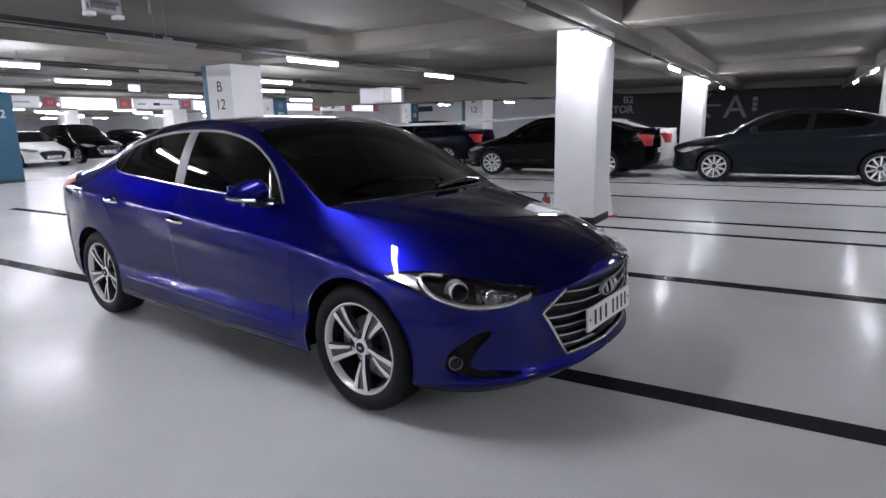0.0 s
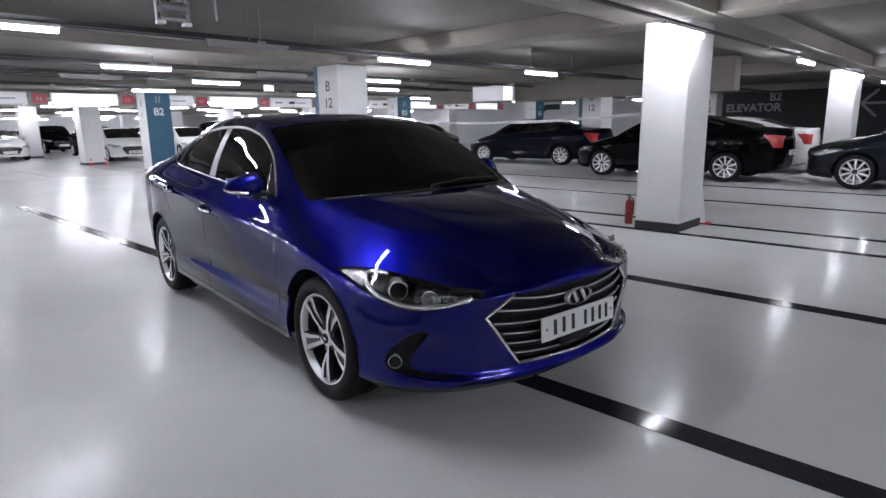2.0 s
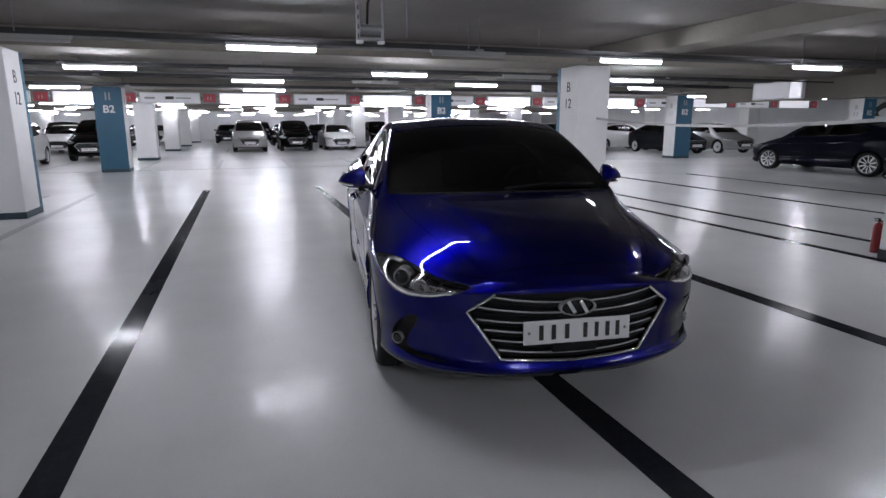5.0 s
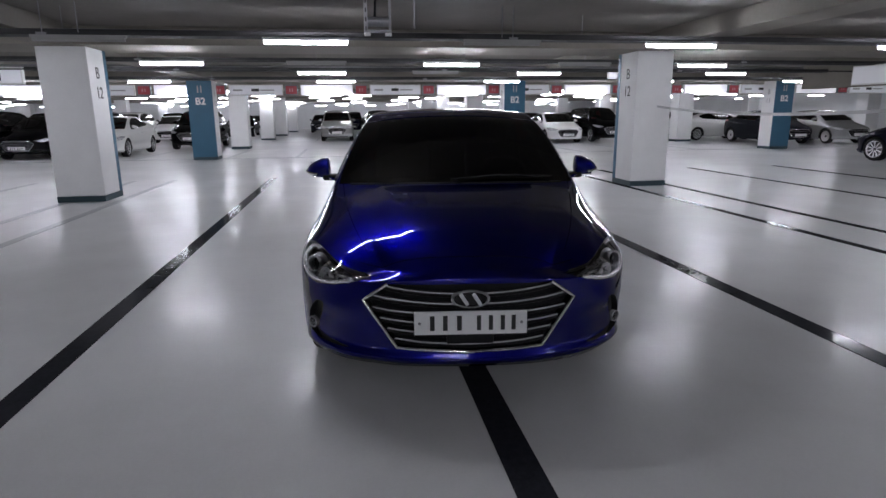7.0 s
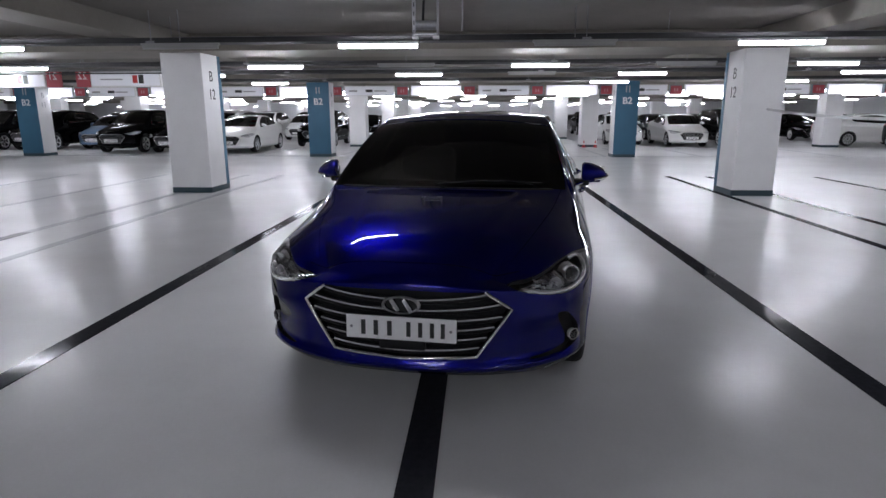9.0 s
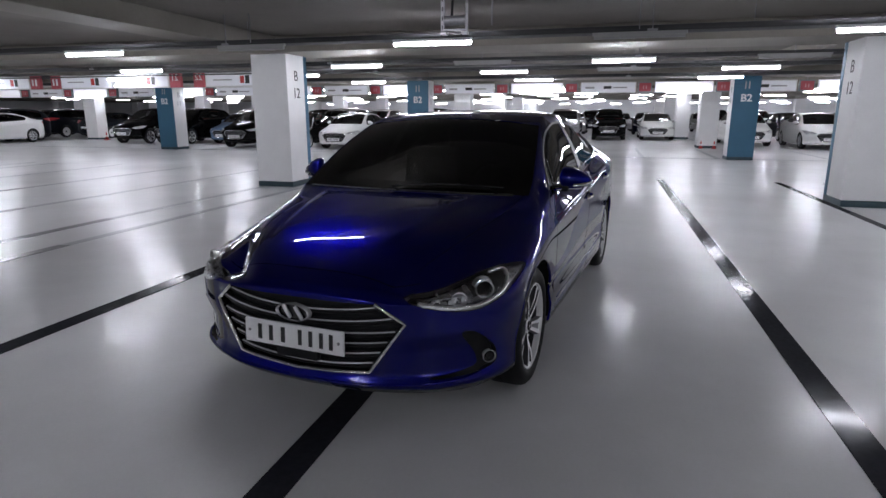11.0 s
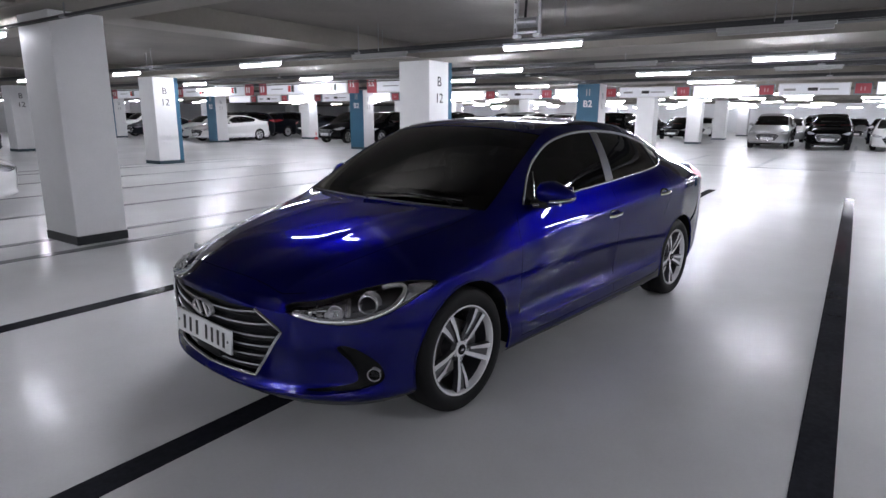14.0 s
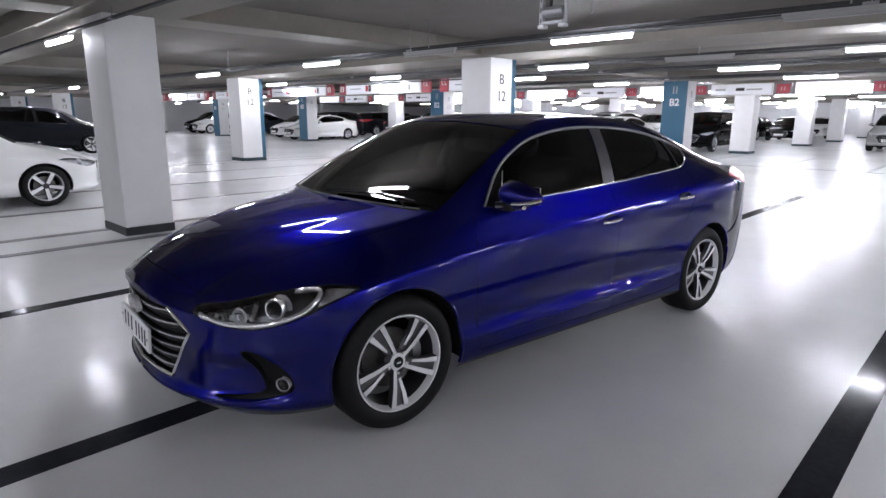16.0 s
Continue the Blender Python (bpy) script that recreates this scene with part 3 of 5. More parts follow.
def smooth_skin(bm):
    """The smooth normal of the uncut skin near any point."""
    bm.verts.index_update()
    norm = [v.normal.copy() for v in bm.verts]
    for _ in range(2):
        norm = [(norm[v.index] * 3 + sum((norm[e.other_vert(v).index] for e in v.link_edges), Vector())).normalized() if v.co.x < 0.6 else norm[v.index] for v in bm.verts]
    verts = [v.co.copy() for v in bm.verts]
    tris = [(f.verts[0].index, f.verts[k].index, f.verts[k + 1].index) for f in bm.faces for k in range(1, len(f.verts) - 1)]
    tree = BVHTree.FromPolygons(verts, tris)

    def at(p):
        co, _, i, _ = tree.find_nearest(p)
        a, b, c = tris[i]
        return barycentric_transform(co, verts[a], verts[b], verts[c], norm[a], norm[b], norm[c]).normalized()

    return at


def skin_part(name, bm, faces, normals, mat, parent, mirror, sides="both", label="", inset=0.0):
    """A panel made of some of the shell's faces, with the whole shell's smooth normals. sides: both halves joined, or l or r alone."""
    verts, faces_out, norm = [], [], []
    for s in ((1, -1) if sides == "both" else (1,) if sides == "l" else (-1,)):
        seen = {}
        for f in faces:
            ids = []
            for v in f.verts:
                if v not in seen:
                    nn = normals[v.index].copy()
                    if abs(v.co.y) < 1e-4:
                        nn.y = 0
                        nn.normalize()
                    p = v.co - nn * inset
                    seen[v] = len(verts)
                    verts.append((p.x, p.y * s, p.z))
                    norm.append((nn.x, nn.y * s, nn.z))
                ids.append(seen[v])
            faces_out.append(ids if s > 0 else ids[::-1])
    me = bpy.data.meshes.new(name)
    me.from_pydata(verts, [], faces_out)
    me.materials.append(mat)
    me.polygons.foreach_set("use_smooth", [True] * len(me.polygons))
    me.normals_split_custom_set_from_vertices(norm)
    ob = new(name, me)
    ob.parent = parent
    if label:
        tagged(ob, label)
    return ob


def on_skin(tree, p, plane):
    """The point of the skin under a point of a drawing plane."""
    if plane is side_plane:
        o, d = Vector((p[0], 3, p[1])), Vector((0, -1, 0))
    elif plane is face_plane:
        o, d = Vector((3, p[0], p[1])), Vector((-1, 0, 0))
    else:
        d = Vector((-0.70711, -0.70711, 0))
        o = Vector((-p[0] * 0.70711, p[0] * 0.70711, p[1])) - d * 3
    hit = tree.ray_cast(o, d)
    return hit[0], hit[1]


def flip(bm, side):
    if side < 0:
        bmesh.ops.scale(bm, vec=(1, -1, 1), verts=bm.verts)
        bmesh.ops.reverse_faces(bm, faces=bm.faces)
    return bm


def skin_line(tree, poly, plane, radius, sink, closed=False, sides=6, flat=1.0):
    bm = bmesh.new()
    pts = []
    for p in poly:
        q, nn = on_skin(tree, p, plane)
        if q is not None:
            pts.append(q - nn * sink)
    tube(bm, pts, radius, sides, closed, flat)
    return bm


def spoke_face(bm, r0, r1, a0, a1, w0, w1, y0, y1, depth):
    """One spoke from radius r0 to r1: a bright front face on dark flanks."""
    pa, pb = Vector((r0 * math.cos(a0), 0, r0 * math.sin(a0))), Vector((r1 * math.cos(a1), 0, r1 * math.sin(a1)))
    d = (pb - pa).normalized()
    s = Vector((-d.z, 0, d.x))
    vs = []
    for p, w, y in ((pa, w0, y0), (pa.lerp(pb, 0.5), (w0 + w1) / 2, (y0 + y1) / 2 + 0.006), (pb, w1, y1)):
        for dy, k in ((0, 0.42), (0, -0.42), (-depth, -0.62), (-depth, 0.62)):
            q = p + s * w * k
            vs.append(bm.verts.new((q.x, y + dy, q.z)))
    for i in (0, 4):
        for k in range(4):
            f = bm.faces.new((vs[i + k], vs[i + (k + 1) % 4], vs[i + 4 + (k + 1) % 4], vs[i + 4 + k]))
            f.material_index = 0 if k == 0 else 1
    return bm


def make_wheel(parent, at, side, tyre, style="pairs", fine=True, plain=False):
    """A wheel under a car: the rim with its spokes, and on it tyre, brake disc, caliper, cap and nuts."""
    k = tyre / 0.317
    steps = 56 if fine else 24
    m = pose(*at) @ Matrix.Diagonal((k, side, k, 1))
    bm = bmesh.new()
    lathe(bm, [(0.229, -0.004), (0.228, 0.002), (0.222, 0.002), (0.217, -0.006), (0.207, -0.03), (0.203, -0.07), (0.198, -0.15), (0.224, -0.19)], steps)
    for f in bm.faces:
        f.material_index = 0 if f.calc_center_median().y > -0.02 else 1
    hub = lathe(bmesh.new(), [(0.001, -0.026), (0.036, -0.026), (0.058, -0.031), (0.066, -0.04), (0.066, -0.12), (0.001, -0.12)], 24)
    bmesh.ops.transform(bm, matrix=m, verts=bm.verts)
    rim = part("wheel", bm, [ALLOY, DARK_ALLOY], parent, smooth=30)

    def piece(name, b, mat, smooth=40, label=""):
        bmesh.ops.transform(b, matrix=m, verts=b.verts)
        return part(name, b, mat, rim, label, smooth)

    piece("hub", hub, DARK_ALLOY)
    if fine:
        piece("hub_face", lathe(bmesh.new(), [(0.024, -0.021), (0.040, -0.0225), (0.043, -0.03)], 24), ALLOY)
    for i in range(0 if plain else 10 if style == "ten" else 5):
        a = -math.pi / 2 + 2 * math.pi * i / (10 if style == "ten" else 5)
        if style == "pairs":
            b = spoke_face(bmesh.new(), 0.034, 0.214, a + 0.40, a + 0.175, 0.019, 0.031, -0.026, -0.005, 0.028)
            piece("spoke", b, [ALLOY, DARK_ALLOY], 30)
            b = spoke_face(bmesh.new(), 0.082, 0.214, a - 0.12, a - 0.155, 0.014, 0.031, -0.026, -0.005, 0.028)
            piece("spoke", b, [ALLOY, DARK_ALLOY], 30)
            b = spoke_face(bmesh.new(), 0.045, 0.21, a + 0.05, a + 0.015, 0.032, 0.075, -0.034, -0.013, 0.012)
            piece("spoke_pocket", b, SPOKE_POCKET, 30)
        elif style == "five":
            piece("spoke", spoke_face(bmesh.new(), 0.03, 0.213, a, a + 0.12, 0.05, 0.065, -0.03, -0.006, 0.03), [ALLOY, DARK_ALLOY], 30)
        else:
            piece("spoke", spoke_face(bmesh.new(), 0.03, 0.213, a, a, 0.03, 0.042, -0.03, -0.006, 0.03), [ALLOY, DARK_ALLOY], 30)

    b = lathe(bmesh.new(), [(0.226, -0.006), (0.238, 0.006), (0.262, 0.012), (0.292, 0.006), (0.307, -0.008), (0.3145, -0.026), (0.317, -0.045), (0.317, -0.09), (0.312, -0.093), (0.312, -0.103), (0.317, -0.106), (0.317, -0.165), (0.312, -0.185), (0.295, -0.205), (0.25, -0.208), (0.226, -0.19)], steps)
    piece("tyre", b, RUBBER)
    if plain:
        piece("wheel_disc", lathe(bmesh.new(), [(0.05, -0.03), (0.13, -0.018), (0.21, -0.02)], steps), ALLOY)
        return rim
    b = lathe(bmesh.new(), [(0.05, -0.10), (0.142, -0.10), (0.142, -0.125), (0.05, -0.125)], steps, close=True)
    piece("brake_disc", b, BRAKE)
    if fine:
        b = lathe(bmesh.new(), [(0.001, -0.016), (0.020, -0.017), (0.023, -0.014), (0.026, -0.017), (0.026, -0.03)], 24)
        piece("hub_cap", b, BLACK_GLOSS)
        piece("hub_badge", box(bmesh.new(), -0.012, 0.012, -0.018, -0.0135, -0.006, 0.006, 0.002), CHROME)
        for i in range(5):
            a = math.pi / 2 + 0.63 + 2 * math.pi * i / 5
            b = lathe(bmesh.new(), [(0.001, -0.018), (0.008, -0.019), (0.010, -0.024), (0.010, -0.05)], 8, m=pose(0.052 * math.cos(a), 0, 0.052 * math.sin(a)))
            piece("wheel_nut", b, CHROME)
        b = bmesh.new()
        rings = []
        for i in range(11):
            a, w = 2.45 + i * 0.11, 0.6 + 0.4 * math.sin(math.pi * i / 10)
            rings.append([b.verts.new((rr * math.cos(a), yy, rr * math.sin(a))) for rr, yy in ((0.14 - 0.026 * w, -0.062), (0.14 + 0.024 * w, -0.066), (0.14 + 0.026 * w, -0.13), (0.14 - 0.028 * w, -0.13))])
        for r0, r1 in zip(rings, rings[1:]):
            for k in range(4):
                b.faces.new((r0[k], r0[(k + 1) % 4], r1[(k + 1) % 4], r1[k]))
        b.faces.new(rings[0][::-1])
        b.faces.new(rings[-1])
        piece("brake_caliper", b, SATIN)
    return rim


def plain_plate(parent, x, z, tilt, facing, name="number_plate", bars=True):
    """A white plate with plain bars for its characters."""
    m = pose(x, 0, z, 0, tilt, 0)
    b = box(bmesh.new(), -0.006, 0.006, -0.26, 0.26, -0.055, 0.055, 0.003, m)
    plate = part(name, b, PLATE, parent, "white number plate with plain dark bars")
    s = 1 if facing > 0 else -1
    if not bars:
        return plate
    for y, w, h in ((-0.165, 0.048, 0.07), (-0.105, 0.048, 0.07), (-0.04, 0.05, 0.07), (0.05, 0.044, 0.07), (0.105, 0.044, 0.07), (0.16, 0.044, 0.07), (0.21, 0.044, 0.07)):
        yy = y * s - 0.012 * s
        b = box(bmesh.new(), 0.0055 * s - 0.001, 0.0055 * s + 0.002, yy - w * 0.22, yy + w * 0.22, -h / 2, h / 2, 0.0, m)
        part("character_bar", b, BLACK_TEXT, plate)
    for y in (-0.235, 0.235):
        b = lathe(bmesh.new(), [(0.001, 0.009 * s), (0.006, 0.009 * s), (0.008, 0.004 * s)], 10, "x", m @ pose(0, y, 0))
        part("plate_screw", b, STEEL, plate)
    return plate


def make_mirror(parent, spec, side, mat, dz=0.0, fine=True):
    """A door mirror: painted shell, dark underside, bright strip, glass and foot."""
    b = bmesh.new()
    prof = [(0.0, 0.052, 0.0), (0.08, 0.066, 0.0), (0.35, 0.066, -0.004), (0.65, 0.052, -0.012), (0.88, 0.034, -0.020), (1.0, 0.012, -0.024)]
    rings = []
    for s, h, low in prof:
        y = 0.85 + 0.17 * s
        ring = []
        for k in range(14):
            a = 2 * math.pi * k / 14
            cx, cz = math.cos(a), math.sin(a)
            xx = 0.085 * (cx if cx > 0 else cx * 0.35) * (h / 0.066) ** 0.6
            ring.append(b.verts.new((-0.67 - 0.06 * s + xx, y, 1.052 + dz + low + h * cz)))
        rings.append(ring)
    for r0, r1 in zip(rings, rings[1:]):
        for k in range(14):
            b.faces.new((r0[k], r0[(k + 1) % 14], r1[(k + 1) % 14], r1[k]))
    b.faces.new(rings[0][::-1])
    b.faces.new(rings[-1])
    bmesh.ops.smooth_vert(b, verts=b.verts, factor=0.3)
    mirror = part("mirror", flip(b, side), mat, parent, smooth=60)
    b = box(bmesh.new(), -0.73, -0.62, 0.78, 0.90, 0.965 + dz, 1.005 + dz, 0.014)
    part("mirror_foot", flip(b, side), BLACK_PLASTIC, mirror, smooth=40)
    if fine:
        b = tube(bmesh.new(), [(-0.607, 0.93, 1.010 + dz), (-0.625, 0.965, 1.012 + dz), (-0.67, 1.005, 1.018 + dz), (-0.715, 1.022, 1.026 + dz)], 0.008, 6)
        part("turn_signal_strip", flip(b, side), CHROME, mirror, smooth=60)
        b = tube(bmesh.new(), [(-0.655, 0.97, 0.992 + dz), (-0.655, 0.91, 0.988 + dz), (-0.64, 0.86, 0.985 + dz), (-0.60, 0.825, 0.982 + dz)], 0.010, 8, False, 1.5)
        part("mirror_arm", flip(b, side), CHROME, mirror, "chrome arm under the mirror", smooth=60)
        b = box(bmesh.new(), -0.738, -0.733, 0.88, 1.0, 1.0 + dz, 1.085 + dz, 0.002)
        part("mirror_glass", flip(b, side), CHROME, mirror)
    return mirror


def make_car(name, spec, paint, label, fine=False, style="ten", chrome=CHROME, glass=None, plain=False):
    """A car at the origin, front axle at x = 0, nose towards +x."""
    car = tagged(new(name), label, "car")
    glass = glass or (GLASS if fine else FAR_GLASS)
    bm, zone = body_shell(spec, 0.04 if fine else 0.085)
    bm.normal_update()
    whole = smooth_skin(bm) if fine else None
    r, tr = spec["arch"], spec["tyre"]
    window = rounded(spec["window"], 3 if fine else 2)
    lamp, tail = rounded(spec["lamp"], 3 if fine else 1), spec["tail"]
    grille = spec["grille"]
    upper = lambda f: f.calc_center_median().y > 0.45 and f.normal.y > 0.2
    # cuts
    for ax in spec["axles"]:
        ring = [(ax + r * math.cos(a), tr + 0.005 + r * math.sin(a)) for a in [math.pi * (-0.25 + 1.5 * i / 30) for i in range(31)]]
        cut(bm, ring, side_plane, lambda f: f.calc_center_median().y > 0.5 and f[zone] == 8, closed=False)
    cut(bm, window, side_plane, lambda f: upper(f) and f[zone] in (7, 8) and f.calc_center_median().z > 0.9)
    (pb0, pb1), (pt0, pt1) = spec["pillar"]
    wz0, wz1 = min(p[1] for p in spec["window"]), max(p[1] for p in spec["window"])
    pillar = [(pb0, wz0), (pb1, wz0), (pt1, wz1), (pt0, wz1)]
    cut(bm, pillar, side_plane, lambda f: upper(f) and f[zone] in (7, 8) and inside(side_plane(f.calc_center_median()), window))
    cut(bm, lamp, nose_plane, lambda f: f.calc_center_median().x > -0.1 and f.calc_center_median().z > 0.5 and f.normal.x + f.normal.y > 0.2)
    if "sail" in spec:
        cut(bm, spec["sail"], side_plane, lambda f: upper(f) and f[zone] in (7, 8) and inside(side_plane(f.calc_center_median()), window), closed=False)
    fog = rounded(spec["fog"], 2) if "fog" in spec else None
    low_nose = lambda f: f[zone] == 8 and f.calc_center_median().x > 0.2 and f.calc_center_median().z < 0.54 and f.normal.x + f.normal.y > 0.2
    if fog:
        cut(bm, fog, nose_plane, low_nose)
    front = lambda f: f.calc_center_median().x > 0.6 and f[zone] == 8
    cut(bm, grille, face_plane, front, closed=False)
    cut(bm, tail, side_plane, lambda f: f.calc_center_median().x < -2.9 and f.calc_center_median().y > 0.3 and f[zone] in (7, 8))
    d0, d1, d2 = spec["doors"][0]
    seams = [[(d0 - 0.03, 0.93), (d0, 0.80), (d0 + 0.01, 0.55), (d0 - 0.02, 0.27)], [(d1 + 0.02, 1.03), (d1, 0.8), (d1 + 0.01, 0.5), (d1 + 0.02, 0.27)], [(-2.44, 1.08), (-2.47, 1.0), (-2.42, 0.85), (-2.33, 0.72)], [(d0 - 0.02, 0.27), (-1.5, 0.272), (-2.2, 0.278), (-2.33, 0.32)]]
    if fine:
        for s in seams:
            cut(bm, rounded(s, 4, False), side_plane, lambda f: f.normal.y > 0.3 and f[zone] == 8, closed=False)
    gone = [f for f in bm.faces if f[zone] == 8 and f.calc_center_median().y > 0.5 and any((f.calc_center_median().x - ax) ** 2 + (f.calc_center_median().z - tr - 0.005) ** 2 < r * r for ax in spec["axles"])]
    bmesh.ops.delete(bm, geom=gone, context="FACES")
    bm.normal_update()
    bm.verts.index_update()
    normals = [v.normal.copy() for v in bm.verts]
    bm.verts.ensure_lookup_table()
    if fine:
        normals = [whole(v.co) for v in bm.verts]
    tree = BVHTree.FromBMesh(bm)
    groups = {}
    for f in bm.faces:
        c = f.calc_center_median()
        z = f[zone]
        key = {1: "windscreen", 2: "rear_window", 3: "bonnet", 4: "fender", 5: "boot_lid", 6: "roof", 7: "body_shell"}.get(z, "body_shell")
        if z in (7, 8) and f.normal.y > 0.2 and c.z > 0.9 and inside(side_plane(c), window):
            if inside(side_plane(c), pillar):
                key = "door_pillar"
            elif "sail" in spec and c.x > spec["sail"][0][0] + (spec["sail"][1][0] - spec["sail"][0][0]) * (c.z - spec["sail"][0][1]) / (spec["sail"][1][1] - spec["sail"][0][1]):
                key = "mirror_sail"
            else:
                t = (c.z - wz0) / (wz1 - wz0)
                key = "front_window" if c.x > pb0 + (pt0 - pb0) * t else "rear_door_window" if c.x > spec["divider"][0] else "quarter_window"
        elif c.x > -0.1 and c.z > 0.5 and f.normal.x + f.normal.y > 0.2 and z in (4, 8) and inside(nose_plane(c), lamp):
            key = "headlight"
        elif fog and low_nose(f) and inside(nose_plane(c), fog):
            key = "fog_recess"
        elif z == 8 and c.x > 0.6 and inside(face_plane(c), grille + [(0.0, 0.45), (-0.1, 0.45), (-0.1, 0.638)]):
            key = "grille"
        elif c.x < -2.9 and c.y > 0.3 and z in (7, 8) and inside(side_plane(c), tail):
            key = "tail_lamp"
        elif z == 8:
            if c.x > 0.33:
                key = "front_bumper"
            elif c.x < -3.04 and c.z < 0.86:
                key = "rear_bumper"
            elif c.z < 0.27 or c.z > 1.06:
                key = "body_shell"
            elif d1 < c.x < d0:
                key = "front_door"
            elif -2.7 < c.x <= d1 and (c.x > -2.33 or inside(side_plane(c), [(d1, 0.0), (d1, 1.2), (-2.44, 1.2), (-2.44, 1.08), (-2.47, 1.0), (-2.42, 0.85), (-2.33, 0.72), (-2.33, 0.0)])):
                key = "rear_door"
            elif c.x >= d0 and c.x < 0.33:
                key = "fender"
            else:
                key = "body_shell"
        groups.setdefault(key, []).append(f)
    obs = {}
    for key in ("windscreen", "rear_window", "bonnet", "boot_lid", "roof", "body_shell", "front_bumper", "rear_bumper"):
        if key in groups:
            obs[key] = skin_part(key, bm, groups[key], normals, glass if key in ("windscreen", "rear_window") else paint, car, None, inset=0.003 if key in ("windscreen", "rear_window") else 0.0)
    lamp_spots = None
    for side, tag in ((1, "l"), (-1, "r")):
        for key, mat in (("front_window", glass), ("rear_door_window", glass), ("quarter_window", glass), ("door_pillar", DARK_SATIN if fine else BLACK_GLOSS), ("mirror_sail", BLACK_GLOSS), ("fog_recess", BLACK_PLASTIC), ("fender", paint), ("front_door", paint), ("rear_door", paint), ("tail_lamp", TAIL_RED)):
            if key in groups:
                o = skin_part(key, bm, groups[key], normals, mat, car, None, tag, inset=0.004 if mat is glass else -0.002 if key == "tail_lamp" else 0.03 if key == "fog_recess" else 0.001 if key == "mirror_sail" else 0.0)
                obs[key + tag] = o
        # headlight: bowl, clear lens, projector, bright strip
        if "headlight" in groups:
            hl = skin_part("headlight", bm, groups["headlight"], normals, LAMP_DARK if fine else LAMP_BOWL, car, None, tag, inset=0.034)
            skin_part("lens", bm, groups["headlight"], normals, CLEAR, hl, None, tag, inset=0.001)
            b = skin_line(tree, lamp, nose_plane, 0.0024, 0.002, True)
            part("lens_edge", flip(b, side), BLACK_GLOSS, hl, smooth=60)
            b = bmesh.new()
            ring = [on_skin(tree, p, nose_plane) for p in lamp]
            ring = [(b.verts.new(q - nn * 0.002), b.verts.new(q - nn * 0.035)) for q, nn in ring if q is not None]
            for (a0, a1), (b0, b1) in zip(ring, ring[1:] + ring[:1]):
                b.faces.new((a0, b0, b1, a1))
            if not plain:
                part("housing_wall", flip(b, side), SATIN, hl, smooth=60)
            dz = spec["lamp"][0][1] - 0.645
            q, nn = on_skin(tree, (0.165, 0.672 + dz), nose_plane)
            if fine and q is not None:
                turn = Vector((0.85, 0.52, 0.05)).to_track_quat("Y", "Z").to_matrix().to_4x4()
                b = lathe(bmesh.new(), [(0.044, 0.0), (0.041, 0.014), (0.036, 0.012), (0.034, -0.03), (0.05, -0.04)], 28, m=Matrix.Translation(q - nn * 0.014) @ turn)
                part("projector_ring", flip(b, side), BRIGHT_TRIM, hl, smooth=40)
                b = lathe(bmesh.new(), [(0.001, 0.012), (0.015, 0.009), (0.026, 0.0), (0.033, -0.014)], 24, m=Matrix.Translation(q - nn * 0.014) @ turn)
                part("projector_lens", flip(b, side), CLEAR, hl, smooth=60)
                arc = [(0.22, 0.716), (0.285, 0.722), (0.322, 0.712), (0.305, 0.675), (0.268, 0.644), (0.20, 0.622), (0.12, 0.606), (0.0, 0.604), (-0.08, 0.614), (-0.15, 0.636)]
                b = skin_line(tree, rounded(arc, 3, False), nose_plane, 0.0125, 0.010, False, 8)
                part("light_strip", flip(b, side), LAMP_STRIP, hl, "pale curved light strip", smooth=60)
                inner = rounded([(0.075, 0.632), (0.085, 0.690), (0.02, 0.683), (-0.07, 0.665), (-0.15, 0.645), (-0.10, 0.627), (0.0, 0.618)], 2)
                q3 = [on_skin(tree, p, nose_plane) for p in inner]
                b = bmesh.new()
                b.faces.new([b.verts.new(q - nn * 0.030) for q, nn in q3 if q is not None])
                part("reflector", flip(b, side), LAMP_STRIP, hl)
                for h0, h1 in ((0.085, 0.075), (0.035, 0.012), (-0.045, -0.06)):
                    zt = 0.688 - 0.10 * max(0, 0.09 - h0) * 1.1
                    b = skin_line(tree, [(h0, 0.622), ((h0 + h1) / 2, (0.622 + zt) / 2), (h1, zt)], nose_plane, 0.015 if h0 > 0.08 else 0.007, 0.02, False, 6)
                    part("reflector_post", flip(b, side), LAMP_STRIP, hl, smooth=50)
                q2, n2 = on_skin(tree, (0.028, 0.652), nose_plane)
                b = lathe(bmesh.new(), [(0.006, -0.012), (0.02, -0.006), (0.032, 0.010), (0.034, 0.012), (0.036, 0.008)], 20, m=Matrix.Translation(q2 - n2 * 0.024) @ turn)
                part("turn_signal_bowl", flip(b, side), LAMP_BOWL, hl, smooth=30)
                for k in range(9):
                    hh = -0.11 + 0.024 * k
                    q2, n2 = on_skin(tree, (hh, 0.640 + 0.006 * (k % 3) + 0.08 * max(0, hh)), nose_plane)
                    b = box(bmesh.new(), -0.008, 0.008, -0.008, 0.004, -0.010, 0.010, 0.003, Matrix.Translation(q2 - n2 * 0.026) @ turn @ pose(0, 0, 0, 25 * (k % 2) - 10, 20 - 30 * (k % 3), 15))
                    part("reflector_facet", flip(b, side), LAMP_BOWL if k % 3 else CHROME, hl)
                b = skin_line(tree, [(-0.15, 0.645), (-0.05, 0.652), (0.06, 0.658)], nose_plane, 0.005, 0.014)
                part("reflector_rib", flip(b, side), CHROME, hl)
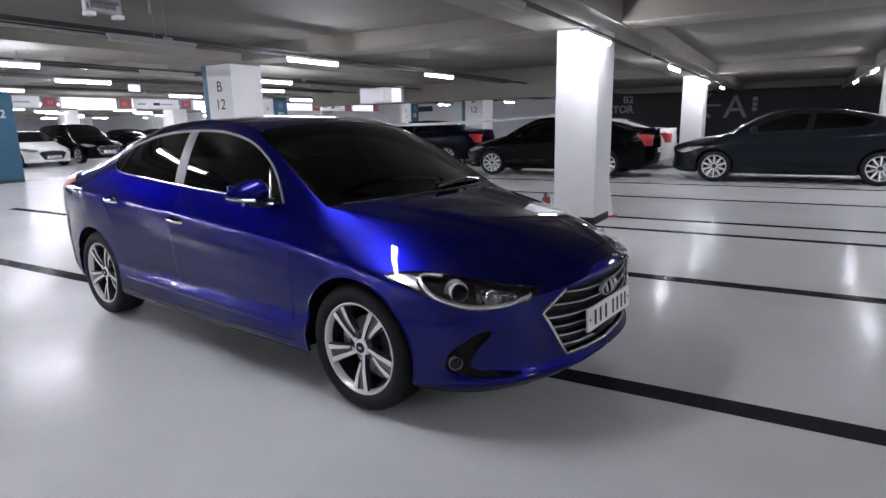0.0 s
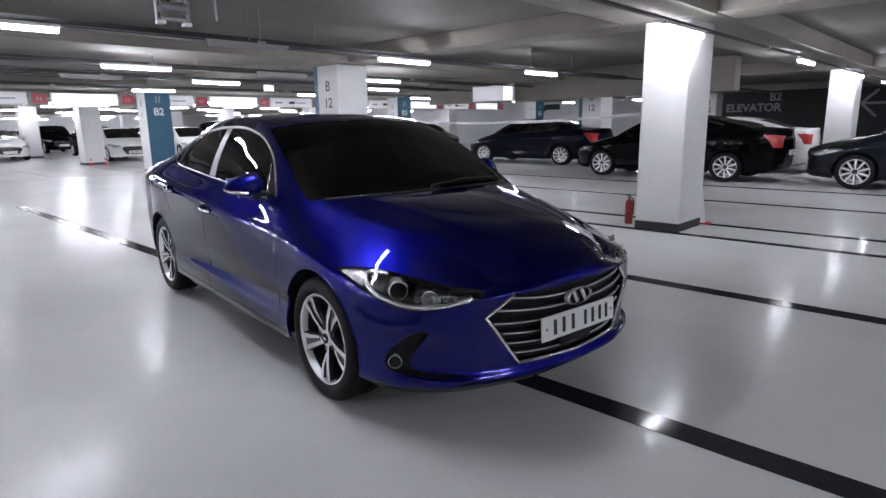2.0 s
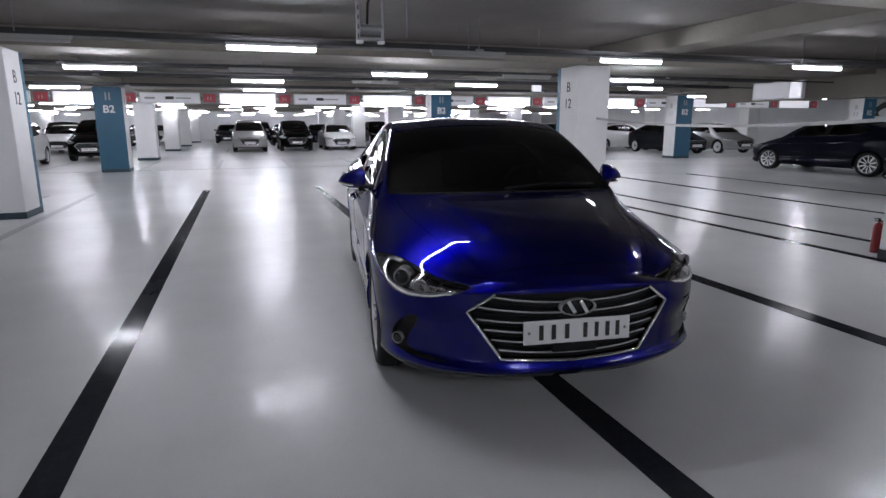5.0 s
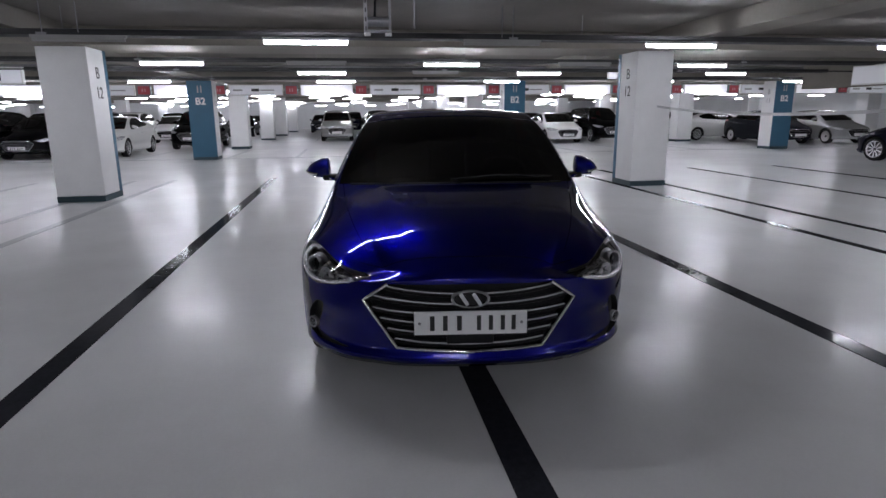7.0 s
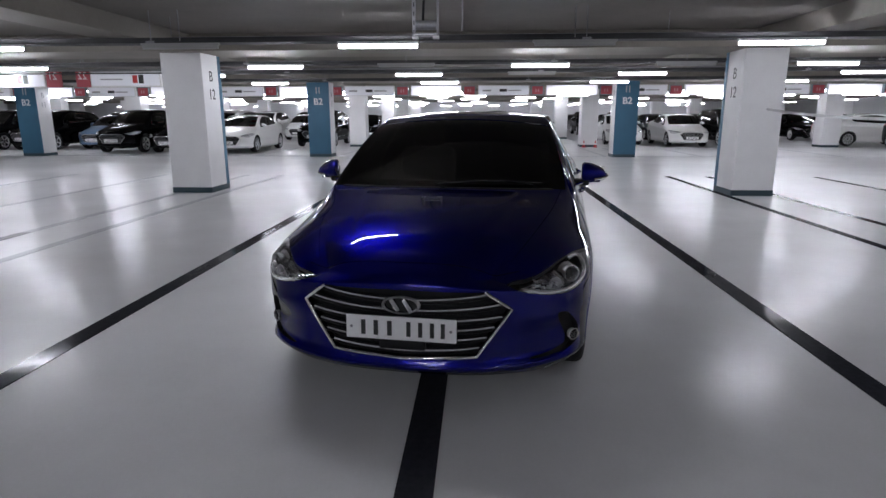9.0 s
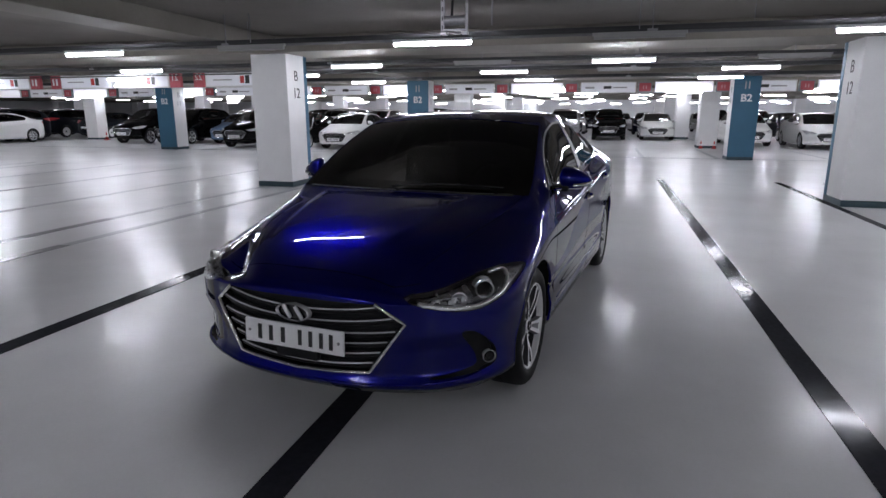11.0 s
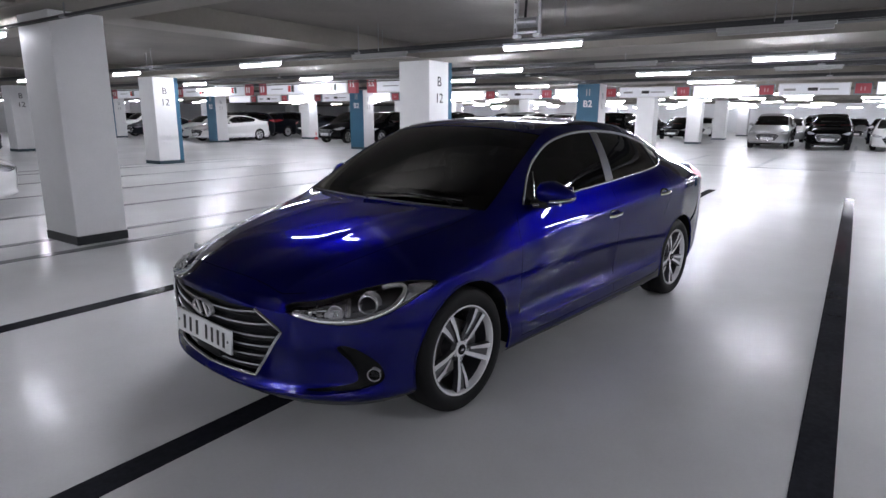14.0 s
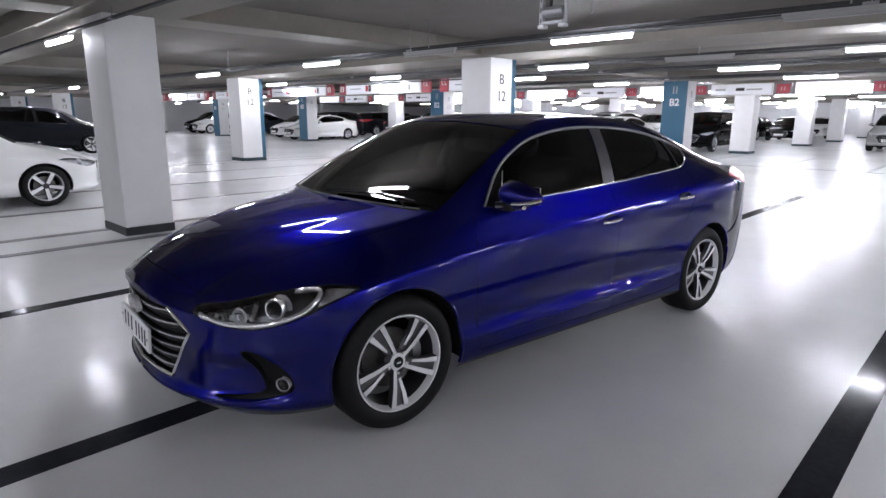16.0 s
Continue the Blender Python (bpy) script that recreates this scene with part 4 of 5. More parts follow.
                pts = rounded([(0.325, 0.664), (0.38, 0.683), (0.455, 0.711), (0.40, 0.721), (0.335, 0.723), (0.338, 0.70)], 2)
                q3 = [on_skin(tree, p, nose_plane) for p in pts]
                b = bmesh.new()
                b.faces.new([b.verts.new(q - nn * 0.012) for q, nn in q3 if q is not None])
                part("corner_reflector", flip(b, side), LAMP_STRIP, hl)
            elif q is not None and not plain:
                turn = Vector((0.85, 0.52, 0.05)).to_track_quat("Y", "Z").to_matrix().to_4x4()
                b = lathe(bmesh.new(), [(0.001, 0.01), (0.04, 0.0), (0.055, -0.02), (0.06, -0.05)], 14, m=Matrix.Translation(q - nn * 0.02) @ turn)
                part("bulb_bowl", flip(b, side), LAMP_BOWL, hl, smooth=50)
        # bright strip under the side glass, darker one over it
        if fine:
            low = rounded([(-0.67, 0.984)] + spec["window"][1:8], 4, False)
            high = rounded(spec["window"][7:] + [spec["window"][0]], 4, False)
            b = skin_line(tree, low, side_plane, 0.0068, 0.001, False, 6, 0.6)
            part("window_trim", flip(b, side), CHROME, car, "bright chrome strip under the side windows", smooth=60)
            b = skin_line(tree, [(-0.660, 0.985), (-0.692, 1.05), (-0.735, 1.135)], side_plane, 0.008, 0.001, False, 6, 0.6)
            part("corner_trim", flip(b, side), CHROME, car, "bright strip beside the door mirror", smooth=60)
            b = skin_line(tree, high, side_plane, 0.010, 0.002, False, 6, 0.6)
            part("window_trim", flip(b, side), DULL_TRIM, car, "dull metal strip over the side windows", smooth=60)
        elif chrome is not None:
            b = skin_line(tree, window, side_plane, 0.010, 0.001, True, 6, 0.6)
            part("window_trim", flip(b, side), BLACK_GLOSS, car, "dark strip round the side windows", smooth=60)
        if fine:
            zt = spec["divider"]
            b = skin_line(tree, [(zt[0] - 0.0, 1.076), (zt[0] + 0.01, 1.16), (zt[1], 1.25)], side_plane, 0.005, 0.0, False, 6, 0.6)
            part("window_divider", flip(b, side), DARK_SATIN, car, smooth=60)
            for s in seams:
                b = skin_line(tree, rounded(s, 6, False), side_plane, 0.003, 0.0018, False, 5)
                part("door_seam", flip(b, side), GROOVE, car)
            b = skin_line(tree, [(d0 - 0.06 - 1.75 * i / 30, 0.335 + 0.03 * i / 30) for i in range(31)], side_plane, 0.011, 0.0075, False, 8)
            part("side_crease", flip(b, side), paint, car, smooth=60)
        for hx, hz in () if plain else spec["handles"]:
            q, nn = on_skin(tree, (hx - 0.09, hz), side_plane)
            if q is None:
                continue
            b = bmesh.new()
            pts = [Vector((hx - 0.01 - 0.175 * i / 8, q.y + 0.004 + 0.028 * math.sin(math.pi * i / 8) ** 0.5, hz + 0.010 * i / 8)) for i in range(9)]
            tube(b, pts, 0.0105, 8, False, 0.6)
            h = part("door_handle", flip(b, side), CHROME if fine else paint, car, "chrome door handle" if fine else "", smooth=60)
            if fine:
                b = lathe(bmesh.new(), [(0.001, -0.004), (0.03, -0.002), (0.036, 0.003), (0.036, -0.01)], 16, m=Matrix.Translation(q + Vector((0.005, 0.0, 0.004))) @ Matrix.Diagonal((2.0, 1, 0.95, 1)))
                part("handle_cup", flip(b, side), BLACK_GLOSS, h, smooth=40)
        make_mirror(car, spec, side, paint, spec["E"][8][2] - 0.962, fine)
        # wheel arches and wheels
        for ax in spec["axles"]:
            b = bmesh.new()
            rim_in, rim_out = [], []
            for i in range(25):
                a = math.pi * (-0.06 + 1.12 * i / 24)
                c, s = math.cos(a), math.sin(a)
                q, nn = on_skin(tree, (ax + (r + 0.012) * c, tr + 0.005 + (r + 0.012) * s), side_plane)
                rim_out.append(b.verts.new((ax + (r + 0.012) * c, q.y - 0.012 if q is not None and q.y > 0.7 else 0.76, tr + 0.005 + (r + 0.012) * s)))
                rim_in.append(b.verts.new((ax + (r + 0.02) * c, 0.55, tr + 0.005 + (r + 0.02) * s)))
            for i in range(24):
                b.faces.new((rim_out[i], rim_out[i + 1], rim_in[i + 1], rim_in[i]))
            b.faces.new(rim_in)
            part("wheel_arch_liner", flip(b, side), BLACK_PLASTIC, car)
            pts = []
            for i in range(37):
                a = math.pi * (-0.08 + 1.16 * i / 36)
                q, nn = on_skin(tree, (ax + (r + 0.004) * math.cos(a), tr + 0.005 + (r + 0.004) * math.sin(a)), side_plane)
                if q is not None and q.y > 0.8 and q.z > 0.22:
                    pts.append(q - Vector((0, 0.006, 0)))
            if len(pts) > 3 and not plain:
                part("arch_lip", flip(tube(bmesh.new(), pts, 0.009, 6), side), paint, car, smooth=60)
            make_wheel(car, (ax, side * 0.86, tr), side, tr, style, fine, plain)
    # grille
    if "grille" in groups:
        gr = skin_part("grille", bm, groups["grille"], normals, BLACK_PLASTIC, car, None, inset=0.045)
        edge = grille + [(-y, z) for y, z in grille[-2:0:-1]]
        dense = []
        for i in range(len(edge)):
            a, b2 = Vector(edge[i]), Vector(edge[(i + 1) % len(edge)])
            dense += [tuple(a.lerp(b2, s / 8)) for s in range(8)]
        pts = []
        for y, z in dense:
            q, nn = on_skin(tree, (abs(y), z), face_plane)
            if q is not None:
                pts.append(Vector((q.x - 0.002, y, z)))
        low = [i for i, p in enumerate(pts) if not (p.z > 0.60 and abs(p.y) < 0.37)] if fine else []
        arc = pts[low[0]:low[-1] + 1] if fine else pts
        part("grille_surround", tube(bmesh.new(), arc, 0.0085 if fine else 0.013, 8, not fine, 1.0, (1, 0, 0)), CHROME, gr, "chrome grille surround", smooth=50)
        b = bmesh.new()
        vs_o, vs_i = [b.verts.new(p) for p in pts], [b.verts.new(p + Vector((-0.05, 0, 0))) for p in pts]
        for i in range(len(pts)):
            j = (i + 1) % len(pts)
            b.faces.new((vs_o[i], vs_o[j], vs_i[j], vs_i[i]))
        part("grille_rim", b, BLACK_GLOSS, gr)
        if fine:
            q, nn = on_skin(tree, (0.0, 0.375), face_plane)
            b = box(bmesh.new(), q.x - 0.03, q.x + 0.002, -0.11, 0.11, 0.345, 0.392, 0.006)
            part("sensor_cover", b, BLACK_PLASTIC, gr, "flat black sensor cover under the plate", smooth=40)
        zt, zb = grille[1][1], grille[3][1]
        nb = 3 if plain else 6
        for i in range(nb):
            z = zt - (zt - zb) * (i + 0.75) / (nb + 0.35)
            mid = grille[2]
            y1 = (grille[1][0] + (mid[0] - grille[1][0]) * (zt - z) / (zt - mid[1])) if z > mid[1] else (grille[3][0] + (mid[0] - grille[3][0]) * (z - zb) / (mid[1] - zb))
            y1 -= 0.012
            pts = []
            for s in range(-12, 13):
                y = y1 * s / 12
                zz = z - 0.012 + 0.034 * (abs(s) / 12) ** 2 * (1 if z > mid[1] else 0.6)
                q, nn = on_skin(tree, (abs(y), zz), face_plane)
                if q is None:
                    continue
                pts.append(Vector((q.x - 0.022, y, zz)))
            if len(pts) > 4:
                b = tube(bmesh.new(), [p + Vector((-0.012, 0, -0.006)) for p in pts], 0.016, 8, False, 1.0, (1, 0, 0))
                bar = part("grille_bar", b, BLACK_PLASTIC, gr, smooth=50)
                bmesh_pts = [p + Vector((0.006, 0, 0.004)) for p in pts]
                part("bar_edge", tube(bmesh.new(), bmesh_pts, 0.0045, 6), BRIGHT_TRIM if fine else SATIN, bar, smooth=50)
        dz = zt - 0.632
        if fine:
            b = lathe(bmesh.new(), [(0.076, 0.0), (0.081, 0.010), (0.089, 0.006), (0.092, -0.012)], 40, "x", pose(0.888, 0, 0.565) @ Matrix.Diagonal((1, 1, 0.46, 1)))
            em = part("emblem", b, BRIGHT_TRIM, gr, "plain chrome oval badge", smooth=50)
            for y in (-0.03, 0.03):
                b = box(bmesh.new(), -0.004, 0.007, -0.009, 0.009, -0.033, 0.033, 0.003, pose(0.887, y, 0.565, 32, 0, 0))
                part("emblem_bar", b, BRIGHT_TRIM, em)
            b = lathe(bmesh.new(), [(0.001, 0.0), (0.086, 0.0)], 30, "x", pose(0.881, 0, 0.565) @ Matrix.Diagonal((1, 1, 0.46, 1)))
            part("emblem_field", b, BLACK_GLOSS, em)
    # bonnet shut line, cowl, wipers, roof fins
    if fine:
        plain_plate(car, 0.893, 0.455, -3, 1)
    else:
        q, nn = on_skin(tree, (0.0, 0.42 + spec["grille"][1][1] - 0.632), face_plane)
        plain_plate(car, (q.x if q else 0.9) + 0.006, 0.40 + spec["grille"][1][1] - 0.632, 0, 1, bars=not plain)
    zr = 0.62 if spec is not SUV else 0.72
    q = tree.ray_cast(Vector((-5, 0.01, zr)), Vector((1, 0, 0)))[0]
    plain_plate(car, (q.x if q else -3.69) - 0.008, zr, 0, -1, "rear_number_plate", bars=not plain)
    # floor pan
    b = box(bmesh.new(), -3.40, 0.55, -0.60, 0.60, 0.20, 0.25, 0.02)
    part("underbody", b, BLACK_PLASTIC, car)
    # seats behind the glass
    seats = ((-1.35, 0.37), (-1.35, -0.37)) if fine else ()
    dz = 0.0 if spec is not SUV else 0.12
    for sx, sy in seats:
        b = box(bmesh.new(), sx - 0.05, sx + 0.45, sy - 0.24, sy + 0.24, 0.45, 0.60, 0.05)
        box(b, -0.06, 0.06, sy - 0.23, sy + 0.23, 0.0, 0.62, 0.05, pose(sx - 0.05, 0, 0.55, 0, -14, 0))
        seat = part("seat", b, SEAT, car, smooth=50)
        b = box(bmesh.new(), -0.045, 0.045, sy - 0.13, sy + 0.13, 0.0, 0.18, 0.04, pose(sx - 0.21, 0, 1.16, 0, -10, 0))
        part("headrest", b, SEAT, seat, smooth=50)
    if fine:
        b = box(bmesh.new(), -2.35, -1.9, -0.62, 0.62, 0.45, 0.62, 0.05)
        box(b, -0.07, 0.07, -0.62, 0.62, 0.0, 0.58, 0.05, pose(-2.38, 0, 0.58, 0, -16, 0))
        part("rear_bench", b, SEAT, car, smooth=50)
        b = box(bmesh.new(), -0.85, -0.34, -0.70, 0.70, 0.70, 0.955, 0.06)
        part("dashboard", b, BLACK_PLASTIC, car, smooth=50)
        b = bmesh.new()
        ringm = pose(-0.93, 0.37, 0.94, 0, -65, 0)
        tube(b, [ringm @ Vector((0.18 * math.cos(a), 0.18 * math.sin(a), 0)) for a in [2 * math.pi * i / 28 for i in range(28)]], 0.015, 8, True)
        part("steering_wheel", b, BLACK_PLASTIC, car, smooth=50)
        # wipers and cowl
        cw = []
        for i in range(21):
            y = -0.66 + 1.32 * i / 20
            q = tree.ray_cast(Vector((-0.29 + 0.14 * (1 - (y / 0.70) ** 2) + 0.012, abs(y), 3)), Vector((0, 0, -1)))[0]
            cw.append(Vector((q.x, y, q.z - 0.005)))
        part("cowl", tube(bmesh.new(), cw, 0.012, 6, False, 1.6), BLACK_PLASTIC, car, smooth=50)
        for y0, y1, up in ((0.60, 0.0, 0.012), (-0.04, -0.60, 0.012)):
            pts = []
            for i in range(13):
                t = i / 12
                y = y0 + (y1 - y0) * t
                x = -0.29 + 0.14 * (1 - (y / 0.70) ** 2) - 0.03 - up * math.sin(math.pi * t)
                q = tree.ray_cast(Vector((x, abs(y), 3)), Vector((0, 0, -1)))[0]
                pts.append(q + Vector((0.006, 0, 0.012)))
            w = part("wiper", tube(bmesh.new(), pts, 0.0065, 6), BLACK_GLOSS, car, smooth=50)
            arm = [pts[0] + Vector((0.05, -0.02, -0.03)), pts[0] + Vector((0.035, -0.08, -0.005)), pts[5] + Vector((0.008, 0, 0.006))]
            part("wiper_arm", tube(bmesh.new(), arm, 0.007, 6, False, 0.7), BLACK_GLOSS, w, smooth=50)
        # bonnet edge line
        pts = []
        for i in range(41):
            y = -0.52 + 1.04 * i / 40
            x = 0.80 - 0.13 * (abs(y) / 0.52) ** 2.2
            q = tree.ray_cast(Vector((x, abs(y), 3)), Vector((0, 0, -1)))
            if q[0] is not None:
                pts.append(Vector((q[0].x, y, q[0].z - 0.0016)))
        part("bonnet_seam", tube(bmesh.new(), pts, 0.0024, 5), GROOVE, car)
        edge = [p + Vector((-0.010, 0, 0.003 - 0.004 * (abs(p.y) / 0.52) ** 6)) for p in pts]
        part("bonnet_edge", tube(bmesh.new(), edge, 0.0045, 8), paint, car, smooth=60)
        for side in (1, -1):
            pts = []
            for i in range(31):
                x = 0.64 - 0.93 * i / 30
                y = spline(spec["bonnet_edge"])(x)
                q = tree.ray_cast(Vector((x, y, 3)), Vector((0, 0, -1)))
                if q[0] is not None:
                    pts.append(q[0] - q[1] * 0.0016)
            part("bonnet_seam", flip(tube(bmesh.new(), pts, 0.0024, 5), side), GROOVE, car)
            b = skin_line(tree, rounded([(-0.60, 0.262), (-0.45, 0.262), (-0.25, 0.266), (-0.05, 0.273), (0.12, 0.287)], 4, False), nose_plane, 0.008, 0.003, False, 8)
            part("lip_ridge", flip(b, side), paint, car, smooth=60)
            # walls of the fog lamp recess, and its lamp
            b = bmesh.new()
            ring = [on_skin(tree, p, nose_plane) for p in fog]
            ring = [(b.verts.new(q + nn * 0.001), b.verts.new(q - nn * 0.031)) for q, nn in ring if q is not None]
            for (a0, a1), (b0, b1) in zip(ring, ring[1:] + ring[:1]):
                b.faces.new((a0, b0, b1, a1))
            pk = part("fog_lamp_bezel", flip(b, side), BLACK_PLASTIC, car, "black fog lamp recess", smooth=60)
            q, nn = on_skin(tree, (0.186, 0.347), nose_plane)
            turn = (nn * 0.6 + Vector((0.5, 0.1, 0))).normalized().to_track_quat("Y", "Z").to_matrix().to_4x4()
            b = lathe(bmesh.new(), [(0.031, -0.012), (0.031, 0.007), (0.028, 0.009), (0.0255, 0.002)], 24, m=Matrix.Translation(q - nn * 0.006) @ turn)
            fg = part("fog_lamp_ring", flip(b, side), BRIGHT_TRIM, pk, smooth=40)
            b = lathe(bmesh.new(), [(0.001, 0.006), (0.02, 0.004), (0.03, -0.002)], 20, m=Matrix.Translation(q - nn * 0.006) @ turn)
            part("fog_lamp_lens", flip(b, side), CLEAR, pk, smooth=60)
            b = lathe(bmesh.new(), [(0.001, -0.008), (0.024, -0.004), (0.03, 0.002)], 20, m=Matrix.Translation(q - nn * 0.006) @ turn)
            part("fog_lamp_bowl", flip(b, side), BLACK_GLOSS, pk, smooth=60)
    bm.free()
    return car


# ---- the garage ----
def slab(name, x0, x1, y0, y1, z0, z1, mat, label, bevel=0.0):
    return tagged(part(name, box(bmesh.new(), x0, x1, y0, y1, z0, z1, bevel), mat), label, kind="structure")


slab("floor", -64, 14, -50, 42, -0.2, 0.0, FLOOR, "glossy pale grey epoxy garage floor")
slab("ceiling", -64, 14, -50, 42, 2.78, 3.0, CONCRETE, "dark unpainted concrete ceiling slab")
slab("wall_west", -64.3, -64, -50, 42, -0.2, 3.0, PALE_WALL, "pale painted end wall")
slab("wall_east", 14, 14.3, -50, 42, -0.2, 3.0, PALE_WALL, "pale painted end wall")
slab("wall_south", -64, 14, -50.3, -50, -0.2, 3.0, PALE_WALL, "pale painted end wall")
slab("wall_north", -64, -9.5, 33.0, 33.3, -0.2, 3.0, PALE_WALL, "pale painted wall with dark graphics")
slab("wall_north_dark", -9.5, 14, 30.0, 30.3, -0.2, 3.0, DARK_WALL, "charcoal painted wall with large lettering")
slab("wall_return", -9.5, -9.2, 30.3, 33.0, -0.2, 3.0, DARK_WALL, "short charcoal return wall")

ROW_X = {0: (1.72, 2.4), 1: (-2.83, -2.27), 2: (-9.74, -8.96), 3: (-19.35, -18.65), 4: (-25.9, -25.2), 5: (-35.1, -34.4), 6: (-42.6, -41.9), 7: (-52.0, -51.3)}
COL_Y = [(-41.9, -41.15), (-31.95, -31.2), (-22.0, -21.25), (-12.1, -11.35), (-2.28, -1.53), (7.9, 8.62), (18.1, 18.85), (28.3, 29.05)]
FAR_Y = [(-44.0, -43.25), (-33.6, -32.85), (-23.2, -22.45), (-12.82, -12.07), (-2.42, -1.67), (7.95, 8.68), (18.3, 19.05), (28.6, 29.35)]
TOP = 2.5
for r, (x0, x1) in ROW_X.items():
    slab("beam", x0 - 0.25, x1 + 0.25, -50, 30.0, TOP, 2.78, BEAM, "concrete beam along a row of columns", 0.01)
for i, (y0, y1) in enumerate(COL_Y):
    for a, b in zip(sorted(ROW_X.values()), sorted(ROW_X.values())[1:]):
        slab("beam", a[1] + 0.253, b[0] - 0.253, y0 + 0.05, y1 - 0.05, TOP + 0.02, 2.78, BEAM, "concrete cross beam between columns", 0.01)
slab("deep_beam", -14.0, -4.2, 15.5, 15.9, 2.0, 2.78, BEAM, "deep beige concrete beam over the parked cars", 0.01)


def face_pose(x, y, z, facing):
    return pose(x, y, z, 90, 0, {"+x": 90, "-x": -90, "+y": 180, "-y": 0}[facing])


def column(row, x0, x1, y0, y1):
    """A concrete column: painted shaft, base band, and the row's colours and letters."""
    near = row <= 2 and y1 > -15
    kind = {2: "white concrete column with one teal face and black row letters", 3: "white concrete column with a teal face towards the aisle"}.get(row, "white painted concrete column with a dark base band")
    col = tagged(new("column"), kind, "column", "garage columns")
    band = 0.10
    part("shaft", box(bmesh.new(), x0, x1, y0, y1, band, TOP, 0.012), WHITE_WALL, col)
    part("base_band", box(bmesh.new(), x0 - 0.004, x1 + 0.004, y0 - 0.004, y1 + 0.004, 0.0, band, 0.004), DARK_BAND if row < 2 else TEAL_BAND, col, "dark painted base band")
    if row == 2:
        part("teal_face", box(bmesh.new(), x0 - 0.005, x0 + 0.12, y0 - 0.005, y1 + 0.005, band, TOP - 0.003, 0.004), TEAL, col, "teal painted face")
    if row == 3:
        part("teal_face", box(bmesh.new(), x1 - 0.02, x1 + 0.005, y0 - 0.005, y1 + 0.005, band, TOP - 0.003, 0.004), TEAL, col, "teal painted face")
        lettering("level_letters", "B2", 0.30, WHITE_TEXT, face_pose(x1 + 0.006, (y0 + y1) / 2, 1.76, "+x"), "", col, bold=0.008)
        part("level_stroke", box(bmesh.new(), x1 + 0.004, x1 + 0.008, (y0 + y1) / 2 - 0.07, (y0 + y1) / 2 - 0.03, 2.12, 2.34), GREY_TEXT, col)
        part("level_stroke", box(bmesh.new(), x1 + 0.004, x1 + 0.008, (y0 + y1) / 2 + 0.03, (y0 + y1) / 2 + 0.07, 2.12, 2.34), GREY_TEXT, col)
    if row in (2, 3):
        num = "12" if row == 2 else "11"
        mid = (x0 + x1) / 2 + (0.05 if row == 2 else 0)
        for y, facing in ((y0 - 0.004, "-y"), (y1 + 0.004, "+y")):
            lettering("row_letter", "B", 0.27, BLACK_TEXT if row == 2 else GREY_TEXT, face_pose(mid, y, 2.02, facing), "", col)
            lettering("row_number", num, 0.27, BLACK_TEXT if row == 2 else GREY_TEXT, face_pose(mid, y, 1.70, facing), "", col)
    return col


for r, (x0, x1) in ROW_X.items():
    for y0, y1 in COL_Y if r < 3 else FAR_Y:
        if r == 0 and y0 != 18.1 or y0 > 25 and r < 2:
            continue
        column(r, x0, x1, y0, y1)


def stripe(x0, x1, y0, y1, mat=LINE):
    slab("floor_line", x0, x1, y0, y1, 0.0, 0.004, mat, "dark painted parking bay line on the floor")


for y in (0.84, 3.19, 5.52):
    stripe(-12.3, 6.0, y - 0.075, y + 0.075)
for y in (11.15, 13.55, 7.83, 8.73):
    stripe(-12.3, 6.0, y - 0.06, y + 0.06)
# Sheen over these worn lines is painted in: lighter paint, palest at the far end.
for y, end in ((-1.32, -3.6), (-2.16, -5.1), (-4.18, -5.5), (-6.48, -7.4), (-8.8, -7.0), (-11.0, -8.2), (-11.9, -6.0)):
    stripe(end, 6.0, y - 0.07, y + 0.07, SHEEN_LINE)
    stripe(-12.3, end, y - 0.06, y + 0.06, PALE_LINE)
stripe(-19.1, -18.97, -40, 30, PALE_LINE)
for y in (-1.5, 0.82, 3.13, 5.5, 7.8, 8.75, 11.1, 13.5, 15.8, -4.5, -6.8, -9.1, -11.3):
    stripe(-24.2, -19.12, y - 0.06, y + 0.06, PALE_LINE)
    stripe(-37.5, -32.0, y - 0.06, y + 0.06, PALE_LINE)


def ceiling_lamp(x, y, z=2.28, length=1.04, lit=True, hung=True):
    """A batten lamp on its rail: enamel housing, end caps, diffuser."""
    lamp = tagged(new("ceiling_lamp"), "lit white batten lamp under the ceiling" if lit else "unlit white batten lamp under the ceiling", "lamp", "ceiling lamps")
    h = length / 2
    w = 0.034 if lit else 0.028
    part("housing", box(bmesh.new(), x - w, x + w, y - h - 0.02, y + h + 0.02, z + 0.035, z + 0.075, 0.008), HOUSING if lit else DIM_TUBE, lamp)
    b = bmesh.new()
    prof = [(-0.02, 0.035), (-0.021, 0.012), (-0.015, -0.004), (0, -0.010), (0.015, -0.004), (0.021, 0.012), (0.02, 0.035)]
    ends = [[b.verts.new((x + px, yy, z + pz)) for px, pz in prof] for yy in (y - h, y + h)]
    for k in range(len(prof) - 1):
        b.faces.new((ends[0][k], ends[0][k + 1], ends[1][k + 1], ends[1][k]))
    b.faces.new(ends[0])
    b.faces.new(ends[1][::-1])
    part("diffuser", b, (TUBE if x > -17 else FAR_TUBE) if lit else DIM_TUBE, lamp)
    if hung:
        part("hanger_rod", box(bmesh.new(), x - 0.005, x + 0.005, y - 0.005, y + 0.005, z + 0.072, 2.79), STEEL, lamp)
    return lamp


